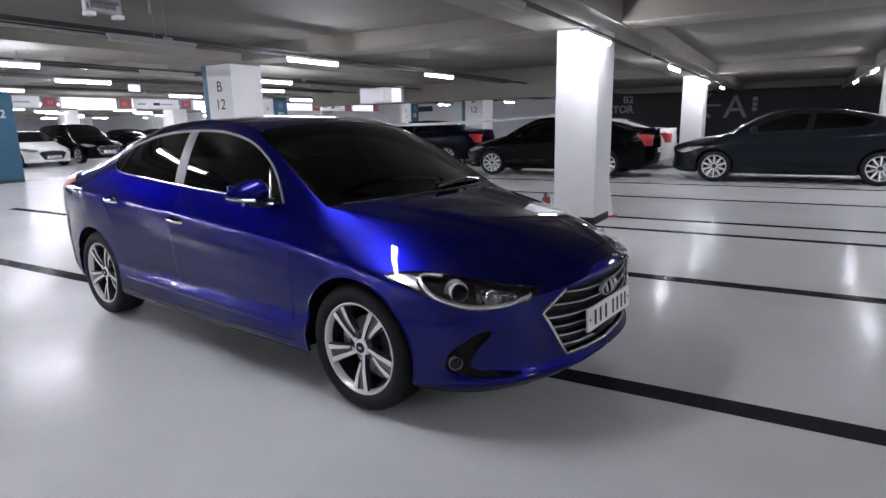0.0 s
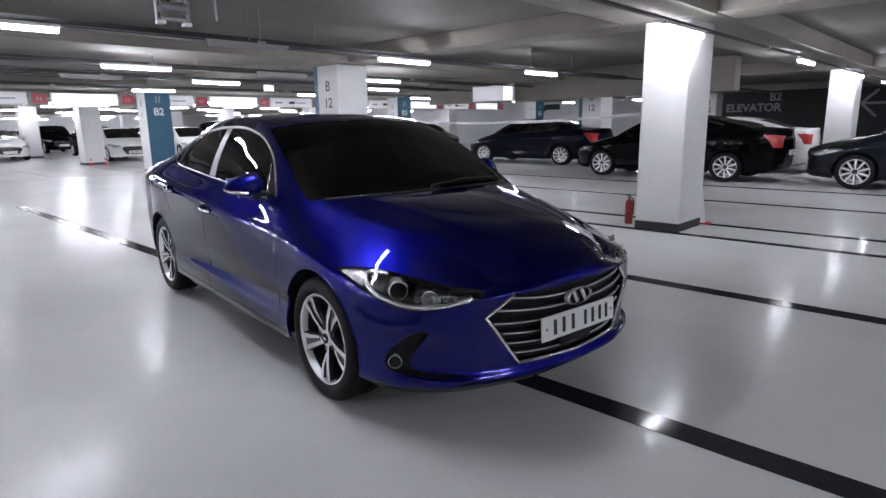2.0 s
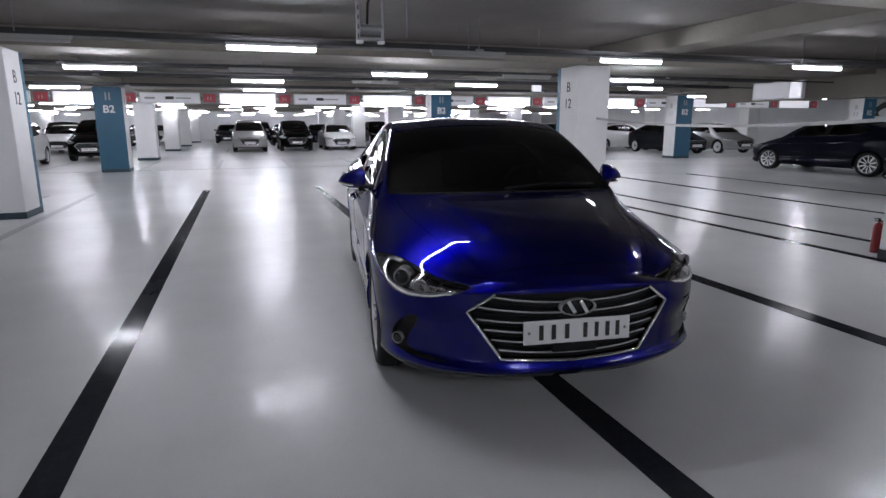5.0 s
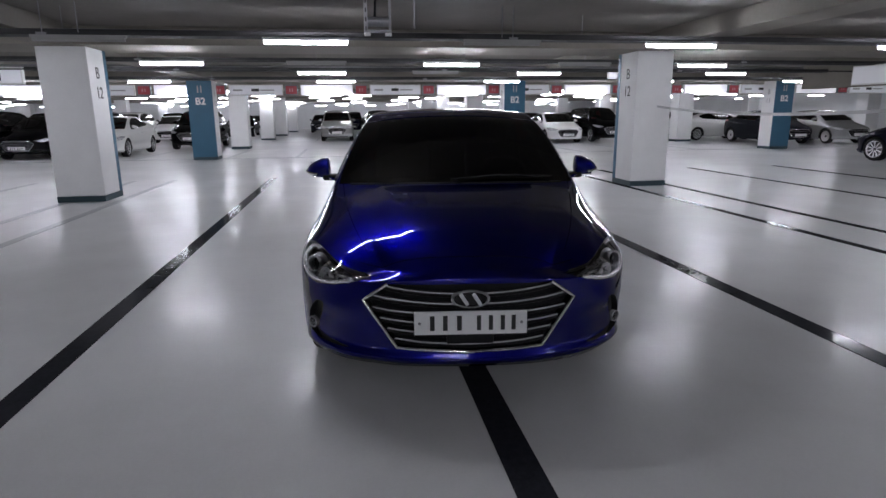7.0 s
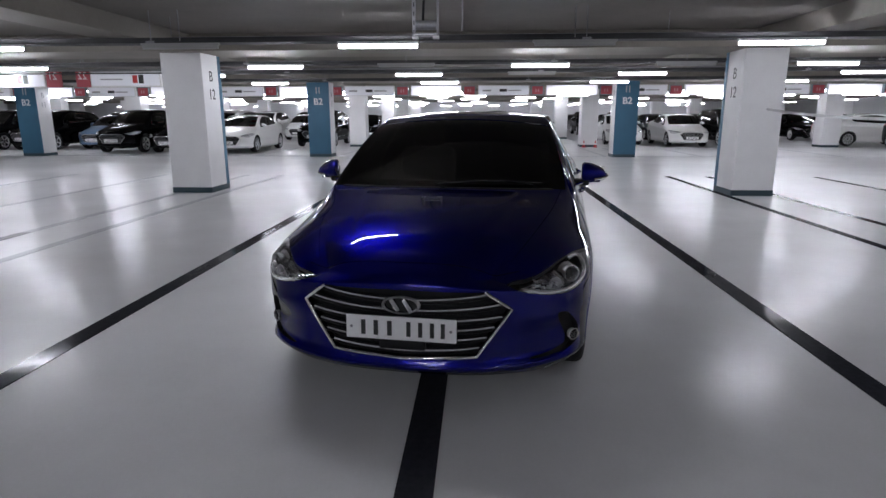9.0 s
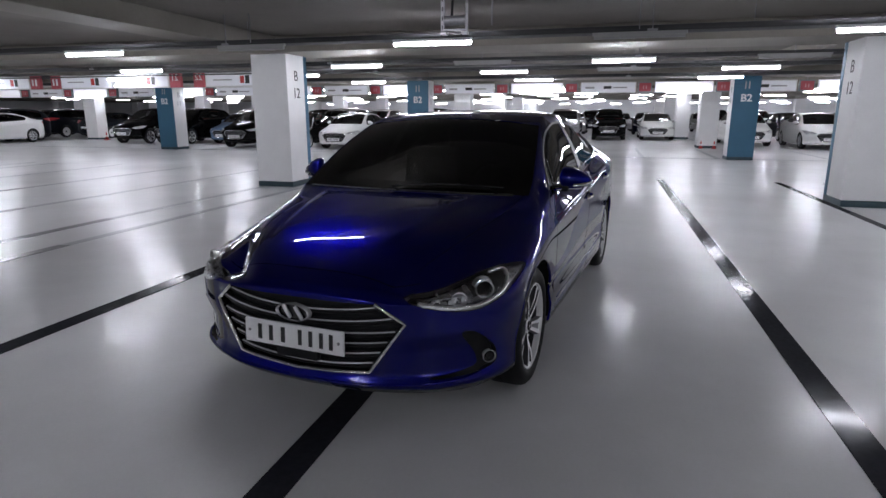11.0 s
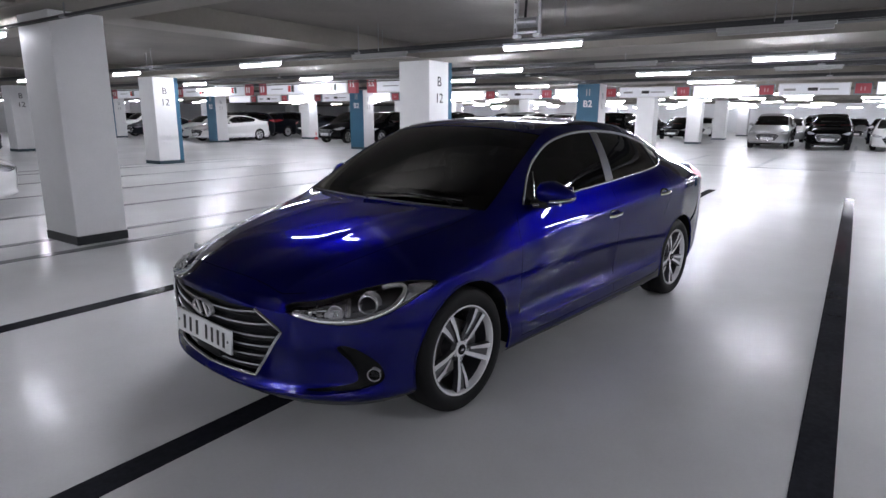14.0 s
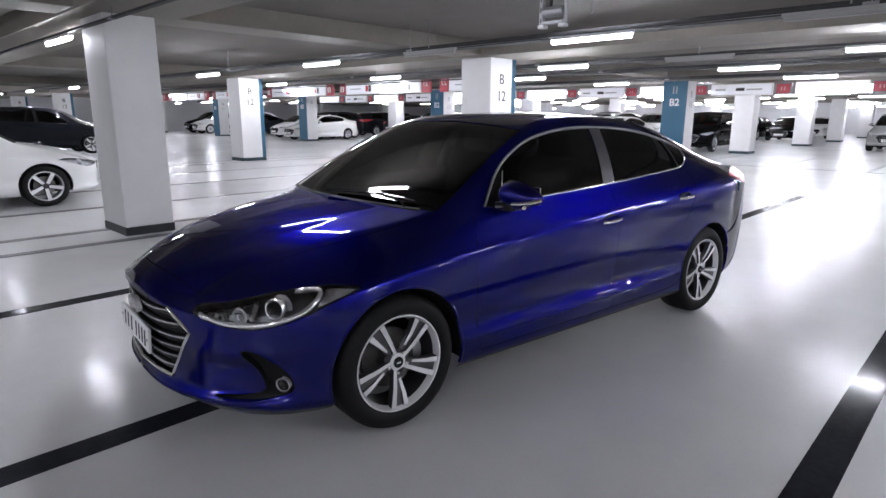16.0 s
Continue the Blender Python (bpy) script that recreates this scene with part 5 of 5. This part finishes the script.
LIT = [(-6.38, y) for y in (-18.2, -12.9, -7.85, -3.35, 2.08, 7.25, 10.95)]
LIT += [(-9.75, y) for y in (-10.5, -5.5, -0.45, 4.55, 9.7)]
LIT += [(-12.15, y) for y in (-13.5, -8.2, -3.0, 2.05, 7.05, 11.85)]
LIT += [(-15.6, y) for y in (-17.5, -12.3, -7.4, -2.6, 2.3, 7.05, 11.9, 16.7)]
LIT += [(-2.2, y) for y in (-8.3, -3.0, 2.1, 7.53, 12.9, 17.8, 21.9)]
LIT += [(1.35, y) for y in (12.4, 16.8, 21.6)]
# Two unseen rows behind the camera, added to brighten the floor and car front.
LIT += [(5.6, y) for y in (-8.3, -3.0, 2.1, 7.3, 12.4)]
LIT += [(3.4, y) for y in (2.3, 7.3, 12.4)]
# Extra lamps by the north wall, added only to lift its brightness.
LIT += [(x, y) for x in (-31.5, -38.5, -46.0) for y in (27.0, 31.0)]
for x in (-20.9, -22.9, -25.5, -28.5, -31.5, -34.0, -38.5, -42.5, -46.0):
    LIT += [(x, y + (x * 1.7) % 3 - 1.5 if x < -24 else y) for y in (-29.5, -22.0, -17.0, -12.0, -7.0, -2.4, 2.2, 7.0, 12.0, 17.0, 22.0) if y != 7.0 or x < -24]
LIT += [(x, y) for x in (-20.9, -25.5) for y in (-34.5, -39.5, -44.5)]
LIT += [(-12.2, 22.5), (-12.2, 27.5), (-15.6, 22.0), (-15.6, 27.0), (-20.9, 27.0), (-25.5, 27.0)]
LIT += [(x, y) for x in (-9.75, -15.6) for y in (-22.0, -27.5, -34.0)] + [(x, y) for x in (-6.3, -12.2) for y in (-36.0, -42.0)] + [(-19.8, -36.0), (-15.6, -41.0)]
LIT += [(x, y) for x in (-51.0, -57.5) for y in (-12.0, -2.4, 7.0, 17.0)]
for x in (-6.3, -12.2):
    LIT += [(x, y) for y in (-24.0, -30.0, 17.5)]
LIT += [(-19.45, -0.46 + 2.37 * i) for i in range(-7, 8, 2)]
LIT += [(x, y) for x in (-51.0, -57.5) for y in (-24.0, -18.0, -7.0, 2.2, 12.0, 22.0)]
# Added fill row close to the west end wall, there to brighten it.
LIT += [(-61.5, -35.0 + 5.0 * i) for i in range(13)]
RAILS = (-2.2, 1.35, -6.38, -9.75, -12.15, -15.6)
for x, y in LIT:
    ceiling_lamp(x, y, 2.285 if x in RAILS else 2.05 if x == -19.45 else 2.3, hung=x not in RAILS or y < -30)
for x, y in ((-6.38, 4.65), (-6.38, -0.6), (-9.75, 2.05), (-9.75, 7.2), (-12.15, 4.6), (-2.2, 4.75), (1.35, 2.3), (1.35, 7.3), (1.35, -2.6), (1.35, -7.5)):
    ceiling_lamp(x, y, 2.292, lit=False)
for x in RAILS:
    rail = tagged(new("lamp_rail"), "long dark metal rail that carries the lamps", "rail")
    for i in range(10):
        y = -30 + 5.8 * i
        part("rail_section", box(bmesh.new(), x - 0.03, x + 0.03, y + 0.003, y + 5.797, 2.36, 2.385, 0.003), DARK_STEEL if x < 1 else STEEL, rail)
        part("rail_hanger", box(bmesh.new(), x - 0.005, x + 0.005, y - 0.005, y + 0.005, 2.38, 2.79), STEEL, rail)
        part("coupler", box(bmesh.new(), x - 0.034, x + 0.034, y - 0.06, y + 0.06, 2.357, 2.388, 0.003), STEEL, rail)
for x in (-6.95, -10.75, -13.2, -16.6):
    tray = tagged(new("cable_tray"), "dark cable tray under the ceiling", "cable tray")
    part("tray_floor", box(bmesh.new(), x - 0.105, x + 0.105, -30, 28, 2.41, 2.414), DARK_STEEL, tray)
    for s in (-1, 1):
        part("side_rail", box(bmesh.new(), x + 0.108 * s - 0.003, x + 0.108 * s + 0.003, -30, 28, 2.41, 2.49), DARK_STEEL, tray)
    part("cable", tube(bmesh.new(), [(x - 0.03, -30, 2.44), (x - 0.03, 28, 2.44)], 0.025, 8), BLACK_PLASTIC, tray)
    part("cable", tube(bmesh.new(), [(x + 0.04, -30, 2.435), (x + 0.04, 28, 2.435)], 0.02, 8), BLACK_PLASTIC, tray)
    for y in range(-29, 28, 7):
        part("tray_hanger", box(bmesh.new(), x - 0.004, x + 0.004, y - 0.004, y + 0.004, 2.414, 2.79), STEEL, tray)
for x, y0, y1, z in ((-8.2, -30, 28, 2.63), (-14.4, -30, 28, 2.6)):
    b = tube(bmesh.new(), [(x, y0, z), (x, y1, z)], 0.04, 10)
    tagged(part("pipe", b, STEEL, smooth=60), "grey sprinkler pipe under the ceiling", "pipe")

# cable bracket over the car
br = tagged(new("hanging_bracket"), "galvanised steel bracket hanging from the ceiling", "bracket")
post = part("post", box(bmesh.new(), -4.42, -4.38, 2.755, 2.79, 2.15, 2.79, 0.004), STEEL, br)
for k in range(7):
    part("slot", box(bmesh.new(), -4.381, -4.3785, 2.766, 2.779, 2.19 + 0.085 * k, 2.23 + 0.085 * k), DARK_STEEL, post)
part("post", box(bmesh.new(), -4.41, -4.385, 2.995, 3.02, 2.16, 2.79, 0.004), STEEL, br)
part("rod", tube(bmesh.new(), [(-4.40, 3.25, 2.22), (-4.40, 3.25, 2.785)], 0.008, 8), STEEL, br)
part("crossbar", box(bmesh.new(), -4.43, -4.37, 2.79, 2.995, 2.175, 2.20, 0.004), STEEL, br)
part("pipe_stub", tube(bmesh.new(), [(-4.40, 2.79, 2.275), (-4.40, 2.995, 2.275)], 0.045, 14), STEEL, br)
for y in (2.785, 2.99):
    part("foot", box(bmesh.new(), -4.43, -4.36, y - 0.03, y + 0.03, 2.145, 2.172, 0.004), HOUSING, br)
part("cable", tube(bmesh.new(), [(-4.40, 2.86, 2.31), (-4.40, 2.87, 2.5), (-4.39, 2.92, 2.68), (-4.38, 2.93, 2.785)], 0.012, 8), BLACK_PLASTIC, br)

# sign panels above the far bays
def sign_panel(x, y0, y1, z0, z1, face, facing=1, label="white rectangular sign panel hung under the ceiling", bars=(), case=HOUSING):
    s = tagged(new("sign_panel"), label, "sign", "overhead sign panels")
    part("case", box(bmesh.new(), x - 0.05, x + 0.05, y0, y1, z0, z1, 0.006), case, s)
    part("face", box(bmesh.new(), x + 0.05 * facing - 0.004, x + 0.05 * facing + 0.004, y0 + 0.03, y1 - 0.03, z0 + 0.03, z1 - 0.03), face, s)
    for mat, a, b, c, d in bars:
        part("print_bar", box(bmesh.new(), x + 0.05 * facing + 0.003, x + 0.05 * facing + 0.007, y0 + a, y0 + b, z0 + c, z0 + d), mat, s)
    for y in (y0 + 0.2, y1 - 0.2):
        part("hanger_rod", box(bmesh.new(), x - 0.006, x + 0.006, y - 0.006, y + 0.006, z1 - 0.002, 2.79), STEEL, s)
    return s


# Bright faces glow to imitate glare from the lamps hung before them.
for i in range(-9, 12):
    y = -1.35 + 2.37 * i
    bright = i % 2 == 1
    sign_panel(-19.75, y, y + 1.78, 2.07, 2.42, BRIGHT_PANEL if bright else PANEL, bars=() if bright else ((GREY_TEXT, 0.15, 0.45, 0.14, 0.20), (BLACK_TEXT, 0.75, 1.0, 0.13, 0.22), (GREY_TEXT, 1.05, 1.5, 0.15, 0.19)), label="white sign panel with added glow hung under the ceiling" if bright else "white printed sign panel hung under the ceiling")
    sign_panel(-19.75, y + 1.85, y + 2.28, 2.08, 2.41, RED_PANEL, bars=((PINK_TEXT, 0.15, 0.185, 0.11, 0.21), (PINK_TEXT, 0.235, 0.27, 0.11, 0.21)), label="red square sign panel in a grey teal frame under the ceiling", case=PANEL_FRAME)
for i in range(5):
    y = -6.1 - 4.75 * i
    marks = ((RED, 1.05, 1.17, 0.09, 0.27), (BLACK_TEXT, 1.2, 1.32, 0.08, 0.28), (GREY_TEXT, 0.25, 0.8, 0.16, 0.19))
    for y0, y1 in ((y + 0.19, y + 1.93), (y - 2.7, y - 0.95)):
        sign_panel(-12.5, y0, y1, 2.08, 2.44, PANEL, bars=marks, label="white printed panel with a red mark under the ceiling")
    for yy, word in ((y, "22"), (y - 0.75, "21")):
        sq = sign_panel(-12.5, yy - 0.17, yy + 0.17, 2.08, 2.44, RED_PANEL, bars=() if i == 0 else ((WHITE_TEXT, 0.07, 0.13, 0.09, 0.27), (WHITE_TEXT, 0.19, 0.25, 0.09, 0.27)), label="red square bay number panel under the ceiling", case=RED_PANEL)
        if i == 0:
            lettering("bay_number", word, 0.24, WHITE_TEXT, face_pose(-12.445, yy, 2.26, "+x") @ Matrix.Diagonal((-1, 1, 1, 1)), "", sq)
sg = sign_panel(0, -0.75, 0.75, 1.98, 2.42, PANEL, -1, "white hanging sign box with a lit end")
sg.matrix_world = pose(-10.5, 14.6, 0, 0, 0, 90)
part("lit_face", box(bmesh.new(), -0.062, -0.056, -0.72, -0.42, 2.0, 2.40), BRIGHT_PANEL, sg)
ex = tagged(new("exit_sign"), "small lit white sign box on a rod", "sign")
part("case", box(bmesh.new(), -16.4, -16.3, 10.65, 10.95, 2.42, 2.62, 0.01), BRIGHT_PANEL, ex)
part("hanger_rod", box(bmesh.new(), -16.36, -16.34, 10.79, 10.81, 2.6, 2.79), STEEL, ex)

# wall lettering
lettering("wall_letters", "B2", 0.46, WALL_TEXT, face_pose(-7.08, 29.994, 2.15, "-y"), "pale letters B2 on the charcoal wall", bold=0.01)
lettering("wall_letters", "ELEVATOR", 0.475, WALL_TEXT, face_pose(-7.97, 29.994, 1.70, "-y"), "pale word ELEVATOR on the charcoal wall", bold=0.015)
lettering("wall_letters", "A", 1.4, WALL_TEXT, face_pose(-2.40, 29.994, 1.37, "-y"), "large pale letter A on the charcoal wall", bold=0.01)
ar = tagged(new("wall_arrow"), "large pale arrow painted on the charcoal wall", "arrow")
part("shaft", box(bmesh.new(), -3.92, -3.0, 29.99, 29.996, 1.87, 1.97), WALL_TEXT, ar)
for s in (1, -1):
    part("head", box(bmesh.new(), 0, 0.75, -0.004, 0.004, -0.05, 0.05, 0, pose(-3.94, 29.993, 1.92, 0, -45 * s, 0)), WALL_TEXT, ar)
for z in (1.62, 1.84, 2.06):
    tagged(part("wall_print_bar", box(bmesh.new(), -1.74, -1.54, 29.99, 29.996, z, z + 0.17), GREY_TEXT), "faded grey print bar on the charcoal wall", "lettering")
b = tube(bmesh.new(), [(-21.2, 32.98, 1.75), (-21.2, 32.98, 2.1), (-20.9, 32.98, 2.3), (-19.9, 32.98, 2.3)], 0.16, 8, False, 0.1)
tagged(part("wall_graphic", b, BLACK_TEXT), "black bent stroke painted on the pale wall", "wall graphic")

# barrier tape, cones, guards
b = bmesh.new()
n = 24
ring = []
for i in range(n + 1):
    t = i / n
    p = Vector((-8.96 + 6.09 * t, 8.35 - 0.05 * t, 1.50 - 0.05 * t - 0.12 * 4 * t * (1 - t)))
    ring.append((b.verts.new(p + Vector((0, 0.004 * math.sin(9 * t), 0.020))), b.verts.new(p + Vector((0, -0.004 * math.sin(7 * t), -0.020)))))
for (a0, a1), (b0, b1) in zip(ring, ring[1:]):
    b.faces.new((a0, a1, b1, b0))
tape = tagged(part("barrier_tape", b, TAPE), "white barrier tape strung between two columns", "tape")
so = tape.modifiers.new("thickness", "SOLIDIFY")
so.thickness = 0.002


def cone(x, y, h, label):
    c = tagged(new("traffic_cone"), label, "cone")
    part("base", box(bmesh.new(), x - h * 0.28, x + h * 0.28, y - h * 0.28, y + h * 0.28, 0.0, 0.03, 0.008), RED, c)
    b = lathe(bmesh.new(), [(h * 0.2, 0.03), (h * 0.14, h * 0.4), (h * 0.10, h * 0.62), (h * 0.05, h), (0.001, h)], 18, "z", pose(x, y, 0))
    body = part("body", b, RED, c, smooth=50)
    b = lathe(bmesh.new(), [(h * 0.147, h * 0.4), (h * 0.107, h * 0.62)], 18, "z", pose(x, y, 0))
    part("reflective_collar", b, WHITE_SHEET, body, smooth=50)




def extinguisher(x, y, label):
    """A red cylinder with a domed shoulder, valve, lever and hose."""
    e = tagged(new("fire_extinguisher"), label, "fire extinguisher")
    m = pose(x, y, 0)
    prof = [(0.001, 0.0), (0.048, 0.0), (0.052, 0.010), (0.052, 0.275), (0.046, 0.303), (0.030, 0.324), (0.015, 0.332), (0.015, 0.344), (0.001, 0.344)]
    part("cylinder", lathe(bmesh.new(), prof, 20, "z", m), DARK_RED, e, smooth=50)
    valve = part("valve", lathe(bmesh.new(), [(0.001, 0.342), (0.012, 0.342), (0.013, 0.370), (0.001, 0.374)], 12, "z", m), BLACK_PLASTIC, e, smooth=50)
    part("lever", box(bmesh.new(), x - 0.010, x + 0.010, y - 0.078, y + 0.010, 0.371, 0.381, 0.003), BLACK_PLASTIC, valve)
    part("grip", box(bmesh.new(), x - 0.009, x + 0.009, y - 0.074, y + 0.004, 0.348, 0.357, 0.003), BLACK_PLASTIC, valve)
    part("hose", tube(bmesh.new(), [(x + 0.010, y, 0.356), (x + 0.05, y - 0.008, 0.344), (x + 0.068, y - 0.012, 0.295), (x + 0.064, y - 0.012, 0.13)], 0.008, 8), BLACK_PLASTIC, e, smooth=60)


extinguisher(-3.045, 8.16, "red fire extinguisher standing on the floor beside the column")
cone(-24.9, 8.05, 0.30, "red and white traffic cone beside the column")
cone(-24.9, 8.55, 0.30, "red and white traffic cone beside the column")
cone(-25.0, -21.7, 0.42, "red traffic cone beside the far column")
b = bmesh.new()
vs = [b.verts.new(p) for p in ((-2.308, 8.55, 1.15), (-2.308, 8.60, 1.15), (-2.285, 8.63, 0.5), (-2.23, 8.68, 0.03), (-2.305, 8.56, 0.03))]
b.faces.new(vs)
gd = tagged(part("plastic_guard", b, WHITE_SHEET), "white plastic corner guard leaning on the column", "guard")
so = gd.modifiers.new("thickness", "SOLIDIFY")
so.thickness = 0.012
tagged(part("guard_foot", box(bmesh.new(), -2.28, -2.18, 8.66, 8.79, 0.0, 0.03, 0.008), RED), "red plastic foot of the corner guard", "guard foot")

# ---- the cars ----
hero = make_car("car", HERO, BLUE, "glossy metallic blue sedan parked across a dark bay line", True, "pairs", glass=GLASS)
hero.matrix_world = pose(-1.694, 3.184, 0, 0, 0, -7.1)


def repaint(car, old, paint):
    for o in (car, *car.children_recursive):
        if o.type == "MESH":
            for s in o.material_slots:
                if s.material == old:
                    s.link = "OBJECT"
                    s.material = paint


def parked(source, x, y, turn, paint, label, scale=(1, 1, 1)):
    """A copy of a built car: front axle at x, y, turned by degrees, in another paint."""
    c = copy_thing(source, pose(x, y, 0, 0, 0, turn))
    c.scale = scale
    tagged(c, label, group="parked cars")
    if paint != "black":
        repaint(c, PAINTS["black"], PAINTS[paint])
    return c


sedan = make_car("car", SALOON, PAINTS["black"], "black sedan parked lengthwise under the deep beam", False, "ten")
suv = make_car("car", SUV, PAINTS["black"], "black sport utility car parked in the far row", False, "five", glass=FAR_GLASS)
sedan.scale, suv.scale = (1.11, 1.04, 1.03), (1, 1.02, 1)
sedan.matrix_world = pose(-6.95, 15.45, 0, 0, 0, 180) @ Matrix.Diagonal((1.11, 1.04, 1.03, 1))
tagged(sedan, group="parked cars")
suv.matrix_world = pose(-25.6, -4.0, 0, 0, 0, 0)
tagged(suv, group="parked cars")
parked(sedan, -1.52, 15.25, 180, "grey", "dark grey sedan parked lengthwise before the charcoal wall", (1.09, 1.05, 1.06))
parked(sedan, -13.0, 18.1, 180, "navy", "very dark blue sedan parked beyond the deep beam", (1.17, 1.05, 1.03))
parked(sedan, -6.6, 18.2, 180, "white", "white sedan parked lengthwise past the deep beam", (1.0, 1.0, 1.0))
pale = make_car("car", SALOON, PAINTS["white"], "white sedan parked nose out beside the column", False, "five")
pale.matrix_world = pose(-2.25, -5.72, 0, 0, 0, 180) @ Matrix.Diagonal((1.05, 1.03, 1.0, 1))
tagged(pale, group="parked cars")
parked(suv, -6.8, -19.3, 180, "grey", "dark grey sport utility car in the next bay row", (1.02, 1.02, 1.0))
parked(sedan, -21.1, -6.05, 0, "white", "white sedan parked nose out across the aisle", (1.02, 1, 1))
parked(sedan, -20.9, -8.3, 0, "black", "black sedan parked nose out in the far row")
parked(suv, -20.9, -10.4, 0, "black", "black sport utility car parked in the far row")
parked(suv, -31.9, 2.0, 0, "silver", "silver sport utility car parked nose out in the far row")
parked(suv, -32.2, 4.4, 0, "black", "black sport utility car parked nose out in the far row")
parked(sedan, -32.9, 6.9, 0, "white", "white sedan parked nose out across the aisle")
parked(sedan, -25.9, 12.75, 0, "white", "white sedan parked nose out across the aisle")
parked(suv, -26.3, 15.2, 0, "black", "black van parked nose out in the far row", (1.05, 1, 1.02))
parked(sedan, -27.5, 10.3, 0, "white", "white sedan parked nose out across the aisle")
parked(sedan, -26.9, 22.6, 90, "white", "white sedan parked side on by the end wall")
parked(sedan, -19.4, -24.2, 0, "white", "white sedan parked nose out across the aisle")
parked(suv, -22.5, -17.5, 0, "black", "black sport utility car parked in the far row")
parked(suv, -22.5, -15.2, 0, "black", "black sport utility car parked in the far row")
parked(sedan, -23.5, -12.9, 0, "sky", "pale blue sedan parked in the far row")
parked(suv, -28.0, -8.0, 180, "silver", "grey sport utility car parked beyond the columns")
far_sedan = make_car("car", SEDAN, PAINTS["black"], "black sedan parked in the outlying bays", False, "ten", plain=True)
far_sedan.matrix_world = pose(-41.0, 4.4, 0)
far_suv = make_car("car", SUV, PAINTS["black"], "black sport utility car parked in the outlying bays", False, "five", plain=True)
far_suv.matrix_world = pose(-41.0, -9.2, 0)
tagged(far_sedan, group="parked cars"), tagged(far_suv, group="parked cars")
pick = random.Random(7)
SHADES = ("black", "white", "silver", "grey", "black", "white", "navy")
NAMES = {"black": "black", "white": "white", "silver": "silver", "grey": "dark grey", "navy": "very dark blue"}
for x, ys, turn in ((-40.9, (2.0, 6.8, 11.2, 13.6, 16.0, -4.6, -6.9, -13.6, -16.0), 0), (-48.5, (-9.0, -4.5, 0.5, 3.0, 5.3, 11.4, 16.2), 0), (-32.6, (11.2, 13.6, 16.0, 21.5, 23.8, -6.9, -9.2, -13.6, -16.0), 0), (-21.0, (-25.6, -28.0, -34.0, -36.4), 0), (-24.6, (-13.0,), 0), (-8.4, (-25.0, -27.4, -34.2, -36.6), 180), (-29.5, (-24.0, -27.5), 180), (-20.6, (-39.0, -41.4), 0), (-30.5, (-31.0, -35.0, -39.8), 0), (-21.5, (21.5, 24.0), 0)):
    for y in ys:
        shade = pick.choice(SHADES)
        big = pick.random() < 0.35
        parked(far_suv if big else far_sedan, x + pick.uniform(-0.4, 0.4), y, turn + pick.uniform(-1.5, 1.5), shade, NAMES[shade] + (" sport utility car" if big else " sedan") + " parked in the outlying bays")
